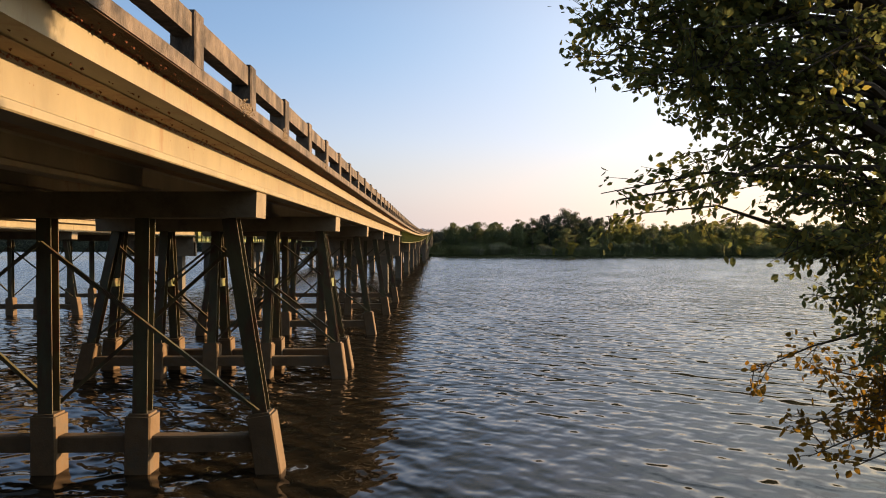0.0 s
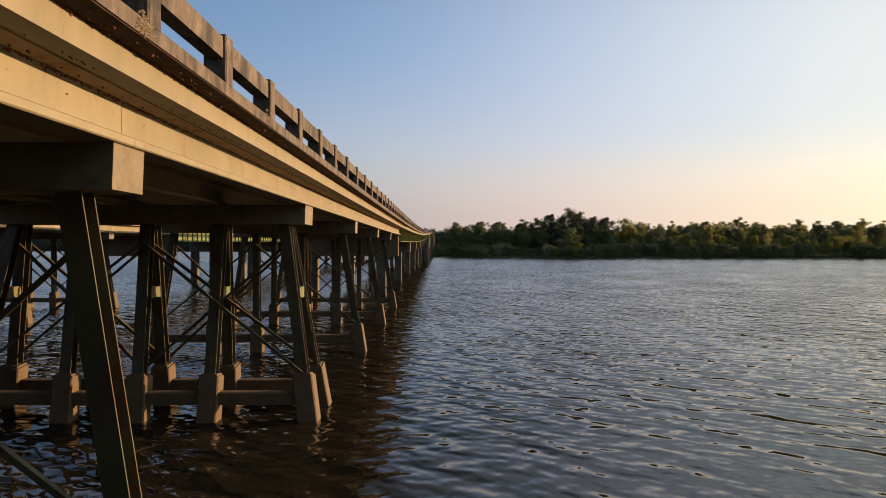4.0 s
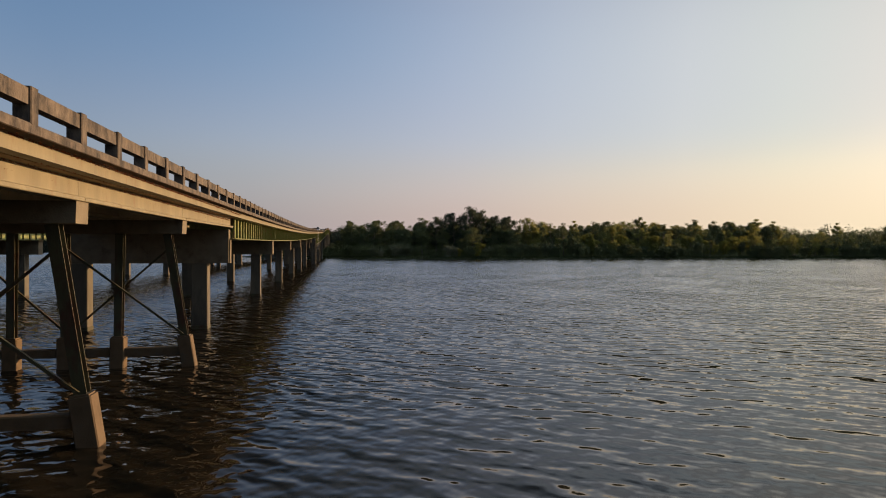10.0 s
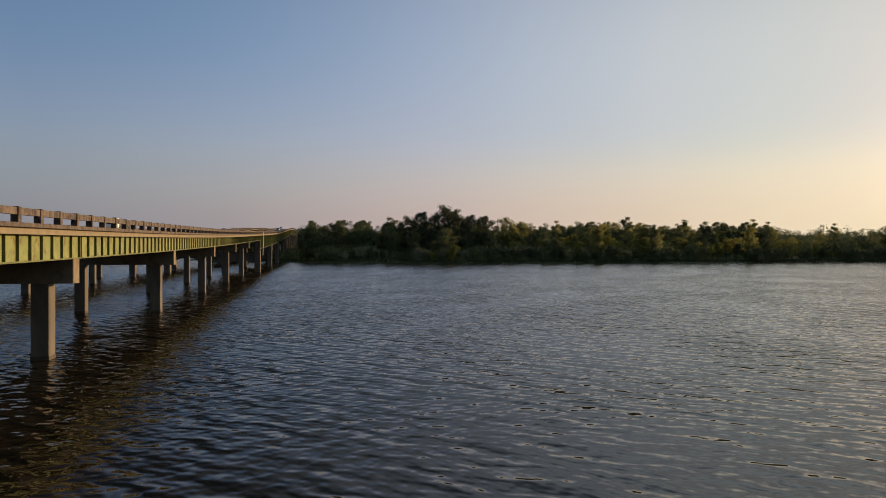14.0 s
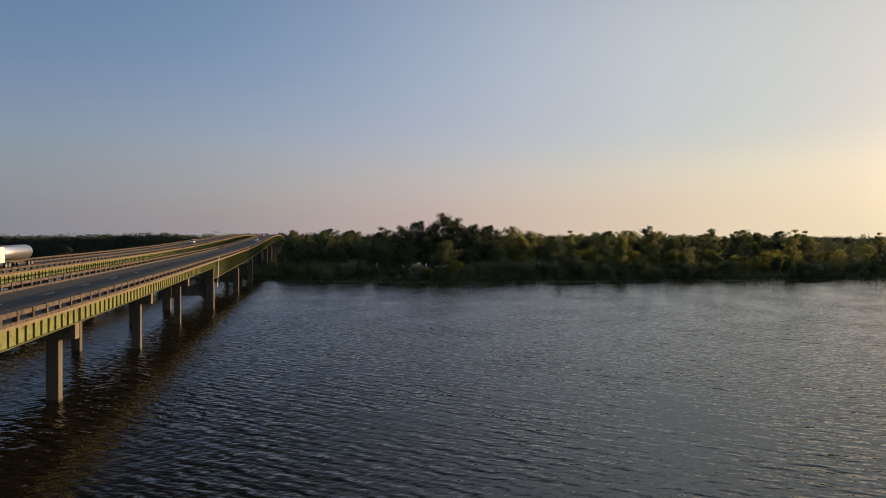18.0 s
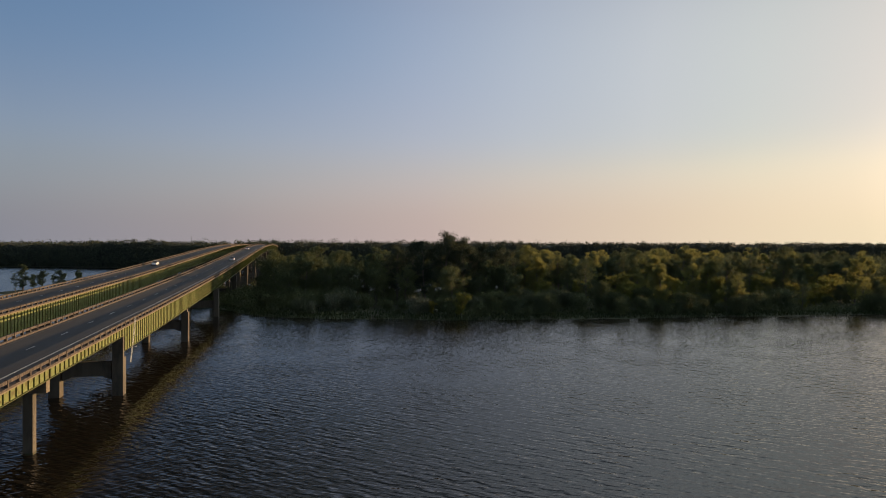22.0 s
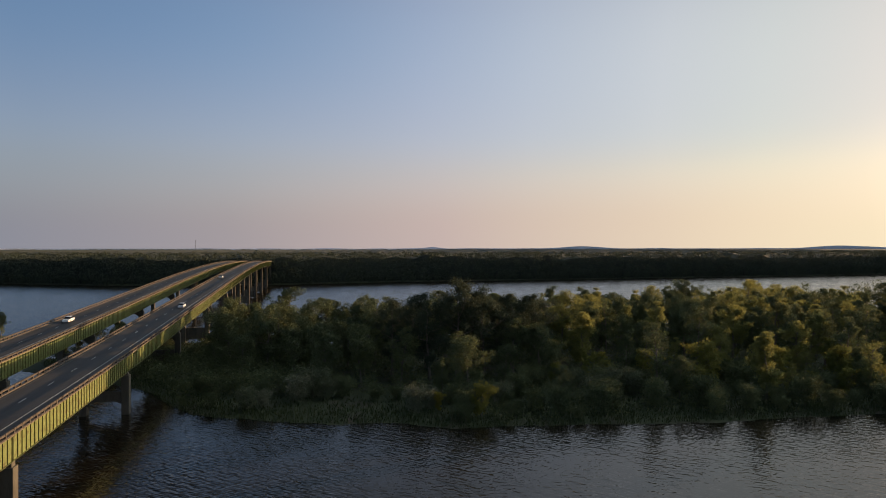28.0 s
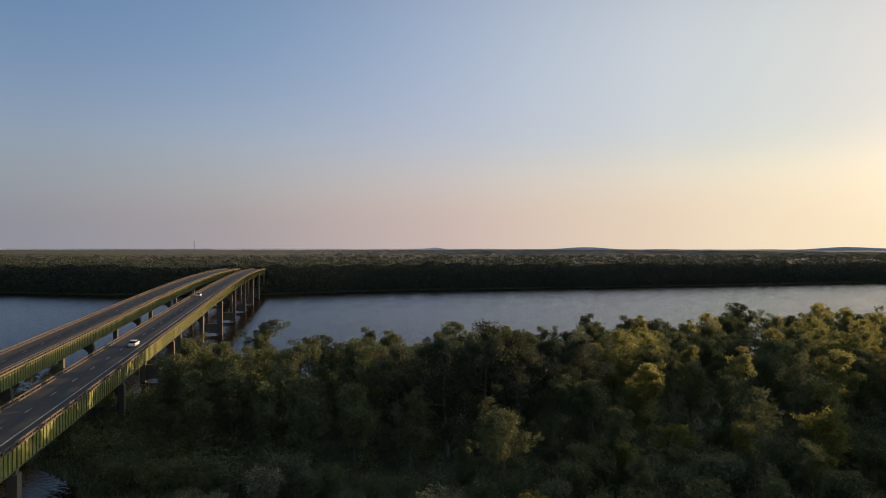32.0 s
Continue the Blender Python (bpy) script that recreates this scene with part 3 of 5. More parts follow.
def bridge(dx, full):
    deck = thing("bridge_deck", "concrete highway bridge deck with worn asphalt lanes", "bridge deck",
                 Shape().sweep([(-WIDTH + 0.60, -1.09), (-0.60, -1.09), (-0.60, -0.85), (-WIDTH + 0.60, -0.85)][::-1], LONG, rail_z, dx).mesh("bridge_deck", SOFFIT), kind="structure")
    part("asphalt", Shape().sweep([(-WIDTH + 0.45, -0.846), (-0.45, -0.846), (-0.45, -0.81), (-WIDTH + 0.45, -0.81)][::-1], LONG, rail_z, dx).mesh("asphalt", ASPHALT), deck, "dark worn asphalt")
    for x0, lab, paint in ((-2.35, "white edge line", PAINT), (-9.1, "faded edge line", FADED)):
        part("edge_line", Shape().sweep([(x0 - 0.06, -0.806), (x0 + 0.06, -0.806), (x0 + 0.06, -0.812), (x0 - 0.06, -0.812)], LONG, rail_z, dx).mesh("edge_line", paint), deck, lab)
    y = -36.0
    dash_mesh = Shape().bevel_box(-0.06, 0.06, -1.3, 1.3, -0.008, 0.004, 0.003).mesh("lane_dash", PAINT)
    while y < 700:
        s = math.atan((rail_z(y + 1) - rail_z(y - 1)) / 2)
        part("lane_dash", dash_mesh, deck, at=Matrix.Translation((dx - 5.85, y, rail_z(y) - 0.806)) @ Matrix.Rotation(s, 4, "X"))
        y += 10.6
    for side in (0, 1):
        prof = CURB if not side else mirrored(CURB)
        near = full and not side
        rail = thing("bridge_railing", "weathered concrete bridge railing with stained posts and beams", "railing",
                     Shape().sweep(prof, LONG, rail_z, dx).mesh("curb", CONCRETE), group="bridge railings")
        # thin sheet added below the curb, carrying its painted shade and the rust
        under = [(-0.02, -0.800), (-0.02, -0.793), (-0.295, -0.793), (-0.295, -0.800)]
        part("curb_soffit", Shape().sweep(under if not side else mirrored(under), LONG, rail_z, dx).mesh("curb_soffit", RUSTY_SHADE), rail, "rust-stained underside of the curb with its shade painted dark")
        edge = EDGE if not side else mirrored(EDGE)
        part("fascia", Shape().sweep(edge, LONG, rail_z, dx).mesh("fascia", CREAM), rail, "cream fascia with rust streaks")
        rest = Shape()
        for k, y in enumerate(POSTS):
            length = POSTS[k + 1] - y if k + 1 < len(POSTS) else 2.26
            s = (rail_z(y + length) - rail_z(y)) / length
            if near and k < 300:
                turn = Matrix.Translation((dx, y, rail_z(y)))
                part("railing_post", post_mesh, rail, at=turn)
                shear = Matrix(((1, 0, 0, 0), (0, 1, 0, 0), (0, s, 1, 0), (0, 0, 0, 1)))
                part("rail_beam", beam_mesh(length), rail, at=turn @ shear.to_quaternion().to_matrix().to_4x4() if abs(s) < 1e-6 else turn @ Matrix.Rotation(math.atan(s), 4, "X"))
            else:
                o = len(rest.v)
                xa, xb = (-0.30, 0.0) if not side else (-WIDTH, -WIDTH + 0.30)
                rest.box(dx + xa, dx + xb, y - 0.14, y + 0.14, rail_z(y) - 0.64, rail_z(y))
                ya, yb = y + 0.13, y + length - 0.13
                za, zb = rail_z(ya) - 0.03, rail_z(yb) - 0.03
                xa, xb = (-0.25, -0.045) if not side else (-WIDTH + 0.045, -WIDTH + 0.25)
                rest.add([(dx + x, yy, zz) for yy, zt in ((ya, za), (yb, zb)) for x, zz in ((xa, zt - 0.285), (xb, zt - 0.285), (xb, zt), (xa, zt))],
                         [(0, 1, 2, 3), (7, 6, 5, 4), (1, 0, 4, 5), (2, 1, 5, 6), (3, 2, 6, 7), (0, 3, 7, 4)])
        if rest.v:
            tagged(part("far_railing", rest.mesh("far_railing", CONCRETE), rail), kind="stuff")
    return deck


for dx in (0.0, OFFSET):
    bridge(dx, dx == 0.0)

# rolled beams of the pile spans
I_BEAM = [(-0.17, -0.535), (0.155, -0.535), (0.17, -0.52), (0.17, -0.445), (0.15, -0.43), (0.02, -0.40), (0.012, -0.06), (0.04, -0.02), (0.04, 0.0), (-0.04, 0.0), (-0.04, -0.02), (-0.012, -0.06), (-0.02, -0.40), (-0.17, -0.46)]
beam_data = Shape().sweep(I_BEAM, [0.006, BENT - 0.006], zero).mesh("steel_beam", CREAM)
last_data = Shape().sweep(I_BEAM, [0.02, 12.1], lambda y: 0.09 * max(0.0, y - 4) / 8).mesh("steel_beam", CREAM)
for dx in (0.0, OFFSET):
    for k in range(-3, 5):
        for x in (-0.89, -3.2, -5.5, -7.4, -WIDTH + 0.92):
            thing("steel_beam", "cream painted rolled steel beam under the deck", "bridge beam", beam_data if k < 4 else last_data, pose(dx + x, k * BENT - 0.375, RAIL0 - 1.075), "pile span beams")
# rust flakes along the joints
rng = random.Random(5)


def rust_strip(x, z, y0, y1, n, size, up=False):
    s = Shape()
    for _ in range(n):
        y, r = rng.uniform(y0, y1), size * rng.uniform(0.3, 1.0)
        c = Vector((x + rng.uniform(-0.015, 0.015), y, z - abs(rng.gauss(0, 0.012))))
        vs = [c + Vector((rng.uniform(-0.3, 0.3) * r, a * r * rng.uniform(0.7, 1.6), b * r * rng.uniform(0.5, 1.0))) for a, b in ((-1, 0), (0, -1), (1, 0), (0, 0.6))]
        vs += [c + Vector((0.5 * r, 0, 0)), c - Vector((0.5 * r, 0, 0))]
        s.add(vs, [(0, 1, 4), (1, 2, 4), (2, 3, 4), (3, 0, 4), (1, 0, 5), (2, 1, 5), (3, 2, 5), (0, 3, 5)])
    return s


for x, z, n, size in ((-0.292, RAIL0 - 0.797, 4200, 0.034), (-0.855, RAIL0 - 1.094, 4200, 0.030), (-0.75, RAIL0 - 1.09, 260, 0.03), (-0.50, RAIL0 - 1.076, 300, 0.03), (-0.14, RAIL0 - 0.80, 320, 0.03), (-0.22, RAIL0 - 0.80, 700, 0.03), (-0.298, RAIL0 - 0.82, 160, 0.022), (-0.875, RAIL0 - 1.25, 160, 0.018)):
    tagged(thing("rust_flakes", "flaking brown rust along a steel joint", "rust", rust_strip(x, z, -20, 54, n, size).mesh("rust_flakes", RUST)), kind="stuff")

# ---------------------------------------------------------------- pile bents
CAP_TOP, CAP_BOT = RAIL0 - 1.612, RAIL0 - 2.12
W_, T_ = 0.145, 0.022
H_PILE = [(-W_, -W_), (W_, -W_), (W_, -W_ + T_), (T_ / 2, -W_ + T_), (T_ / 2, W_ - T_), (W_, W_ - T_), (W_, W_), (-W_, W_), (-W_, W_ - T_), (-T_ / 2, W_ - T_), (-T_ / 2, -W_ + T_), (-W_, -W_ + T_)]
ANGLE = [(-0.038, -0.038), (0.038, -0.038), (0.038, -0.028), (-0.028, -0.028), (-0.028, 0.038), (-0.038, 0.038)]
LEGS = [(-1.40, -0.78), (-3.12, -3.18), (-5.08, -5.05), (-6.9, -6.92), (-8.6, -9.22)]


def pile_bent(rows):
    bent = thing("pile_bent", "steel H-pile bent with concrete cap and collars standing in the lake", "bridge bent", group="pile bents")
    cap = Shape()
    a, b, wide = -WIDTH + 0.78, -0.78, 0.0 if len(rows) == 1 else 0.16
    vs = [(x, y, z) for z, i, yy in ((CAP_BOT, 0.02, 0.0), (CAP_TOP, 0.0, 0.0)) for x, y in ((a + i, yy - wide), (b - i, yy - wide), (b - i, 0.75 - yy + wide), (a + i, 0.75 - yy + wide))]
    cap.add(vs, [(3, 2, 1, 0), (4, 5, 6, 7), (0, 1, 5, 4), (1, 2, 6, 5), (2, 3, 7, 6), (3, 0, 4, 7)])
    part("cap_beam", cap.mesh("cap_beam", CAP), bent)
    for lean in rows:
        def at(k, z):
            f = (CAP_BOT - z) / (CAP_BOT - 1.14)
            return LEGS[k][0] + (LEGS[k][1] - LEGS[k][0]) * f, 0.375 + lean * (0.25 + 0.75 * f)
        for k in range(5):
            (xa, ya), (xb, yb) = at(k, CAP_BOT - 0.003), at(k, 0.9)
            part("steel_leg", Shape().beam((xa, ya, CAP_BOT - 0.003), (xb, yb, 0.9), H_PILE).mesh("steel_leg", PILE), bent, "dark green steel H-pile")
            if lean > 0:
                x, y1 = at(k, 3.25)
                part("spacer_plate", Shape().box(x - 0.14, x + 0.14, 0.75 - y1 + 0.15, y1 - 0.15, 3.12, 3.145).box(x - 0.14, x + 0.14, 0.75 - y1 + 0.15, y1 - 0.15, 3.38, 3.405).box(x + 0.11, x + 0.13, 0.75 - y1 + 0.15, y1 - 0.15, 3.145, 3.38).mesh("spacer_plate", DKGREEN), bent, "yellow-green steel spacer between paired piles")
            (xa, ya), (xb, yb) = at(k, 1.14), at(k, -2.4)
            w = 0.255
            o = [(-w, -w + 0.03), (-w + 0.03, -w), (w - 0.03, -w), (w, -w + 0.03), (w, w - 0.03), (w - 0.03, w), (-w + 0.03, w), (-w, w - 0.03)]
            (xc, yc), v = at(k, 1.19), 0.205
            lip = [(-v, -v), (v, -v), (v, v), (-v, v)]
            part("pile_collar", Shape().beam((xa, ya, 1.14), (xb, yb, -2.4), o).beam((xc, yc, 1.19), (xa, ya, 1.12), lip).mesh("pile_collar", BLOCK), bent, "pale concrete pile collar")
        y = at(0, 0.6)[1]
        part("tie_beam", Shape().bevel_box(-9.2, -0.85, y - 0.16, y + 0.16, 0.42, 0.74, 0.03).mesh("tie_beam", BLOCK), bent, "concrete tie beam")
        for ka, za, kb, zb, off in ((2, 4.6, 0, 1.25, -0.24), (4, 1.25, 2, 4.6, -0.24), (2, 1.25, 0, 4.6, 0.24), (4, 4.6, 2, 1.25, 0.24)):
            (xa, ya), (xb, yb) = at(ka, za), at(kb, zb)
            part("brace", Shape().beam((xa, ya + off, za), (xb, yb + off, zb), ANGLE).mesh("brace", PILE), bent, "rusty steel angle brace")
    return bent


single = pile_bent((0.0,))
double = pile_bent((-0.75, 0.75))
single.matrix_basis, double.matrix_basis = pose(0, -0.75, 0), pose(0, BENT - 0.75, 0)
for k in (-2, -1, 2, 3, 4):
    copy_thing(single, pose(0, k * BENT - 0.75, 0))
for k in (-2, -1, 0, 2, 3, 4):
    copy_thing(single, pose(OFFSET, k * BENT - 0.75, 0))
copy_thing(double, pose(OFFSET, BENT - 0.75, 0))


# ---------------------------------------------------------------- concrete piers
def small_pier(y, dx, first=False):
    top = rail_z(y) - 2.24
    low = 3.70 if first else top - 1.33
    pier = thing("bridge_pier", "two-column concrete pier with a hammer cap, water-stained at its foot", "bridge pier", group="concrete piers", at=pose(dx, y, 0))
    cap = Shape()
    cap.bevel_box(-WIDTH + 0.45, -0.95, -0.47, 0.47, low, top, 0.03)
    if first:
        cap.bevel_box(-WIDTH + 0.45, -0.95, -0.48, 0.02, low + 0.004, RAIL0 - 1.615, 0.03)
    part("cap_beam", cap.mesh("cap_beam", CAP), pier)
    for x in (-2.56, -8.85):
        col = Shape().bevel_box(x - 0.44, x + 0.44, -0.45, 0.45, -3, low + 0.002, 0.03)
        column = part("column", col.mesh("column", PIER), pier)
        part("column_foot", Shape().bevel_box(x - 0.455, x + 0.455, -0.465, 0.465, -3, 0.22, 0.02).mesh("column_foot", PILE), column, "dark wet waterline band")
    return pier


def tall_pier(y, dx, deep_before):
    top = rail_z(y) - 5.0
    pier = thing("bridge_pier", "tall concrete portal pier carrying deep green girders", "bridge pier", group="tall piers", at=pose(dx, y, 0))
    for x in (-1.15, -WIDTH + 1.15):
        part("column", Shape().bevel_box(x - 0.7, x + 0.7, -0.75, 0.75, -3, top, 0.04).mesh("column", PIER), pier)
        if deep_before:
            part("bearing", Shape().bevel_box(x - 0.45, x + 0.45, -0.5, 0.5, top - 0.01, rail_z(y) - 4.41, 0.03).mesh("bearing", PIER), pier, "stubby concrete bearing block")
        else:
            part("pedestal", Shape().bevel_box(x - 0.68, x + 0.68, -0.75, -0.12, top - 0.01, rail_z(y) - 2.26, 0.03).mesh("pedestal", PIER), pier)
    lo, hi = (2.6, 4.5) if top < 9 else (0.9, 4.9)
    beam = Shape()
    xs = [-WIDTH + 2.0, -WIDTH + 3.2, -3.2, -2.0]
    for a, b, za, zb in ((xs[0], xs[1], lo - 0.5, lo), (xs[1], xs[2], lo, lo), (xs[2], xs[3], lo, lo - 0.5)):
        beam.add([(a, -0.4, za), (b, -0.4, zb), (b, 0.4, zb), (a, 0.4, za), (a, -0.4, hi), (b, -0.4, hi), (b, 0.4, hi), (a, 0.4, hi)],
                 [(3, 2, 1, 0), (4, 5, 6, 7), (0, 1, 5, 4), (1, 2, 6, 5), (2, 3, 7, 6), (3, 0, 4, 7)])
    part("strut", beam.mesh("strut", PIER), pier)
    if top > 8.5:
        mid, span = -WIDTH / 2, WIDTH / 2 - 1.8
        us = [k / 8 - 1 for k in range(17)]
        arch = [(mid + span * u, top - 0.95 - 1.5 * u ** 4) for u in us]
        outline = [(-0.75, top - 0.02), (-WIDTH + 0.75, top - 0.02), (-WIDTH + 0.75, top - 1.0), (-WIDTH + 1.8, top - 1.6)] + arch + [(-1.8, top - 1.6), (-0.75, top - 1.0)]
        n = len(outline)
        part("cap_beam", Shape().add([(x, yy, z) for yy in (-0.5, 0.5) for x, z in outline], [(i, (i + 1) % n, n + (i + 1) % n, n + i) for i in range(n)] + [tuple(reversed(range(n))), tuple(range(n, 2 * n))]).mesh("cap_beam", PIER), pier, "arched concrete cap")
    return pier


for dx in (0.0, OFFSET):
    for k, y in enumerate(SMALL):
        small_pier(y, dx, k == 0)
    for k, y in enumerate(TALL):
        tall_pier(y - (2.0 if dx and k else 0.0), dx, k > 0)


# ---------------------------------------------------------------- plate girders
def plate_girders(y0, y1, depth, xs, dx, stiff):
    ys = arange(y0, y1, 6.5)
    for x in xs:
        outer = 1 if x > -WIDTH / 2 else -1
        g = thing("plate_girder", "faded green steel plate girder with upright stiffeners", "bridge girder",
                  Shape().sweep([(x - 0.012, -1.08 - depth), (x + 0.012, -1.08 - depth), (x + 0.012, -1.08), (x - 0.012, -1.08)], ys, rail_z, dx).mesh("web", GREEN), group="plate girders")
        for z, t in ((-1.08 - depth - 0.045, 0.045), (-1.10, 0.02)):
            part("flange", Shape().sweep([(x - 0.21, z), (x + 0.21, z), (x + 0.21, z + t), (x - 0.21, z + t)], ys, rail_z, dx).mesh("flange", DKGREEN), g, "dark green bottom flange")
        n = round((y1 - y0) / 1.285)
        rest = Shape()
        for k in range(n + 1):
            y = y0 + 0.06 + (y1 - y0 - 0.12) * k / n
            for side in (outer,) if x in (xs[0], xs[-1]) else ():
                xa, xb = sorted((x + side * 0.012, x + side * 0.13))
                if stiff and side == 1 and y < 560:
                    part("stiffener", stiffener(depth, 0.012 if 0 < k < n else 0.03), g, at=pose(dx + xa, y, rail_z(y) - 1.06))
                else:
                    rest.box(dx + xa, dx + xb, y - 0.012, y + 0.012, rail_z(y) - 1.06 - depth, rail_z(y) - 1.06)
        if rest.v:
            tagged(part("stiffener_row", rest.mesh("stiffener_row", DKGREEN), g), kind="stuff")


stiff_meshes = {}


def stiffener(depth, half):
    if (depth, half) not in stiff_meshes:
        stiff_meshes[depth, half] = Shape().add([(x, y, z) for z in (-depth, 0) for x, y in ((0, -half), (0.12, -half), (0.12, half), (0, half))],
                                                [(3, 2, 1, 0), (4, 5, 6, 7), (0, 1, 5, 4), (1, 2, 6, 5), (2, 3, 7, 6), (3, 0, 4, 7)]).mesh("stiffener", DKGREEN)
    return stiff_meshes[depth, half]


for dx in (0.0, OFFSET):
    stops = SMALL + [TALL[0]]
    for a, b in zip(stops, stops[1:]):
        plate_girders(a + 0.05, b - 0.05, 1.14, (-0.85, -3.6, -6.4, -WIDTH + 0.85), dx, dx == 0.0)
    stops = TALL + [END - 2]
    for a, b in zip(stops, stops[1:]):
        plate_girders(a + 0.05, b - 0.05, 3.27, (-0.85, -WIDTH + 0.85), dx, dx == 0.0)

# inspection ladder at the first tall pier
ladder = thing("ladder", "galvanised steel inspection ladder hung from the railing", "ladder")
la, lb = Vector((0.06, 214.9, 4.1)), Vector((0.06, 217.6, rail_z(217.6) - 0.2))
for s in (-0.24, 0.24):
    part("stringer", Shape().tube([la + Vector((0, s, 0)), lb + Vector((0, s, 0))], [0.035, 0.035], 6).mesh("stringer", PAINT), ladder)
for k in range(17):
    p = la.lerp(lb, (k + 0.5) / 17)
    part("rung", Shape().tube([p + Vector((0, -0.24, 0)), p + Vector((0, 0.24, 0))], [0.02, 0.02], 5).mesh("rung", PAINT), ladder)
part("hanger", Shape().box(-0.06, 0.08, 217.2, 217.9, rail_z(217.6) - 0.72, rail_z(217.6) - 0.64).box(-0.10, 0.10, 217.3, 217.4, rail_z(217.6) - 0.3, rail_z(217.6) - 0.2).mesh("hanger", PAINT), ladder)
for q in (0.35, 0.6):
    p = la.lerp(lb, q)
    part("cage_hoop", Shape().tube([p + Vector((0, -0.3, 0)), p + Vector((0.5, -0.32, 0)), p + Vector((0.5, 0.32, 0)), p + Vector((0, 0.3, 0))], [0.02] * 4, 5).mesh("cage_hoop", PAINT), ladder)

# broken concrete on the curb's face
for yc, n, w in ((-1.75, 130, 0.22), (-4.2, 110, 0.35), (2.7, 30, 0.2)):
    s = Shape()
    for _ in range(n):
        c = Vector((rng.uniform(-0.012, 0.006), yc + rng.gauss(0, w * 0.5), RAIL0 - 0.70 + rng.gauss(0, 0.045)))
        r = rng.uniform(0.012, 0.034)
        vs = [c + Vector((rng.uniform(-0.4, 0.4), a, b)) * r for a, b in ((-1, rng.uniform(-0.3, 0.3)), (0, -1), (1, 0.2), (0.1, 0.9))] + [c + Vector((r * 0.8, 0, 0)), c - Vector((r, 0, 0))]
        s.add(vs, [(0, 1, 4), (1, 2, 4), (2, 3, 4), (3, 0, 4), (1, 0, 5), (2, 1, 5), (3, 2, 5), (0, 3, 5)])
    thing("spalled_concrete", "rough broken concrete with bare gravel on the curb edge", "spall", s.mesh("spalled_concrete", SPALL), kind="stuff")

# ---------------------------------------------------------------- trees
def leaf_quads(r, centres, spreads, counts, size):
    """Small leaf-shaped pieces scattered round centres."""
    out = []
    for c, s, n in zip(centres, spreads, counts):
        d = r.normal(size=(n, 3))
        d /= np.linalg.norm(d, axis=1)[:, None]
        p = np.asarray(c) + d * (np.asarray(s) * (r.uniform(0.25, 1.0, (n, 1)) ** 0.5)) + r.normal(size=(n, 3)) * 0.12 * np.asarray(s)
        u = r.normal(size=(n, 3))
        u /= np.linalg.norm(u, axis=1)[:, None]
        w = np.cross(u, r.normal(size=(n, 3)))
        w /= np.linalg.norm(w, axis=1)[:, None] + 1e-9
        L = size * r.uniform(0.6, 1.3, (n, 1))
        out.append(np.stack([p - u * L, p + w * L * 0.5, p + u * L, p - w * L * 0.5], axis=1))
    return np.concatenate(out)


def tree_meshes(seed, height, spread, leaves, leafmat, bark, leaf_size=0.30, low=0.35, clump=1.25, twigs=5):
    r = np.random.default_rng(seed)
    s = Shape()
    lean = r.normal(0, 0.05, 2)
    stem = []
    for k in range(7):
        q = k / 6
        stem.append(Vector((lean[0] * height * q + r.normal(0, 0.12) * q * 2, lean[1] * height * q + r.normal(0, 0.12) * q * 2, q * height * 0.86)))
    r0 = 0.018 * height
    s.tube(stem, [r0 * (1.25 if k == 0 else 1 - 0.82 * k / 6) for k in range(7)], 7)
    centres = []
    limbs = int(r.integers(13, 17))
    for k in range(limbs):
        q = low + (0.97 - low) * (k + r.uniform(0, 0.8)) / limbs
        base = stem[0].lerp(stem[-1], 0)
        i = min(5, int(q * 6))
        base = stem[i].lerp(stem[i + 1], q * 6 - i)
        a = r.uniform(0, 6.28)
        reach = spread * (1.05 - 0.65 * abs(q - 0.55) / 0.5) * r.uniform(0.55, 1.1)
        tip = base + Vector((math.cos(a) * reach, math.sin(a) * reach, reach * r.uniform(0.35, 0.9)))
        mid = base.lerp(tip, 0.5) + Vector((0, 0, -0.08 * reach))
        s.tube([base, mid, tip], [r0 * 0.42 * (1.1 - q * 0.6), r0 * 0.25, r0 * 0.08], 5)
        centres += [tip, base.lerp(tip, 0.72) + Vector(r.normal(0, 0.35, 3)), base.lerp(tip, 0.4) + Vector(r.normal(0, 0.3, 3))]
        for _ in range(twigs):
            b2 = base.lerp(tip, r.uniform(0.45, 0.9))
            t2 = b2 + Vector((r.normal(0, 0.25) * reach, r.normal(0, 0.25) * reach, r.uniform(0.05, 0.45) * reach))
            s.tube([b2, t2], [r0 * 0.14, r0 * 0.04], 4)
            centres.append(t2)
    for k in range(9):
        q = low * 0.6 + (0.9 - low * 0.6) * k / 8
        a = r.uniform(0, 6.28)
        centres.append(Vector((lean[0] * height * q + math.cos(a) * spread * 0.3, lean[1] * height * q + math.sin(a) * spread * 0.3, q * height * 0.86)))
    centres += [stem[-1] + Vector((r.normal(0, 0.5), r.normal(0, 0.5), height * 0.08)) for _ in range(4)]
    n = len(centres)
    spreads = [np.array((1, 1, 0.78)) * clump * spread / 4 * r.uniform(0.35, 1.05) for _ in range(n)]
    counts = [max(4, int(leaves / n * r.uniform(0.5, 1.5))) for _ in range(n)]
    q = leaf_quads(r, [tuple(c) for c in centres], spreads, counts, leaf_size)
    return s.mesh("trunk", bark), quads_mesh("crown", q, leafmat)


def make_tree(meshes, label, category, group, at):
    t = thing(category, label, category, group=group, at=at)
    part("trunk", meshes[0], t)
    part("crown", meshes[1], t)
    return t


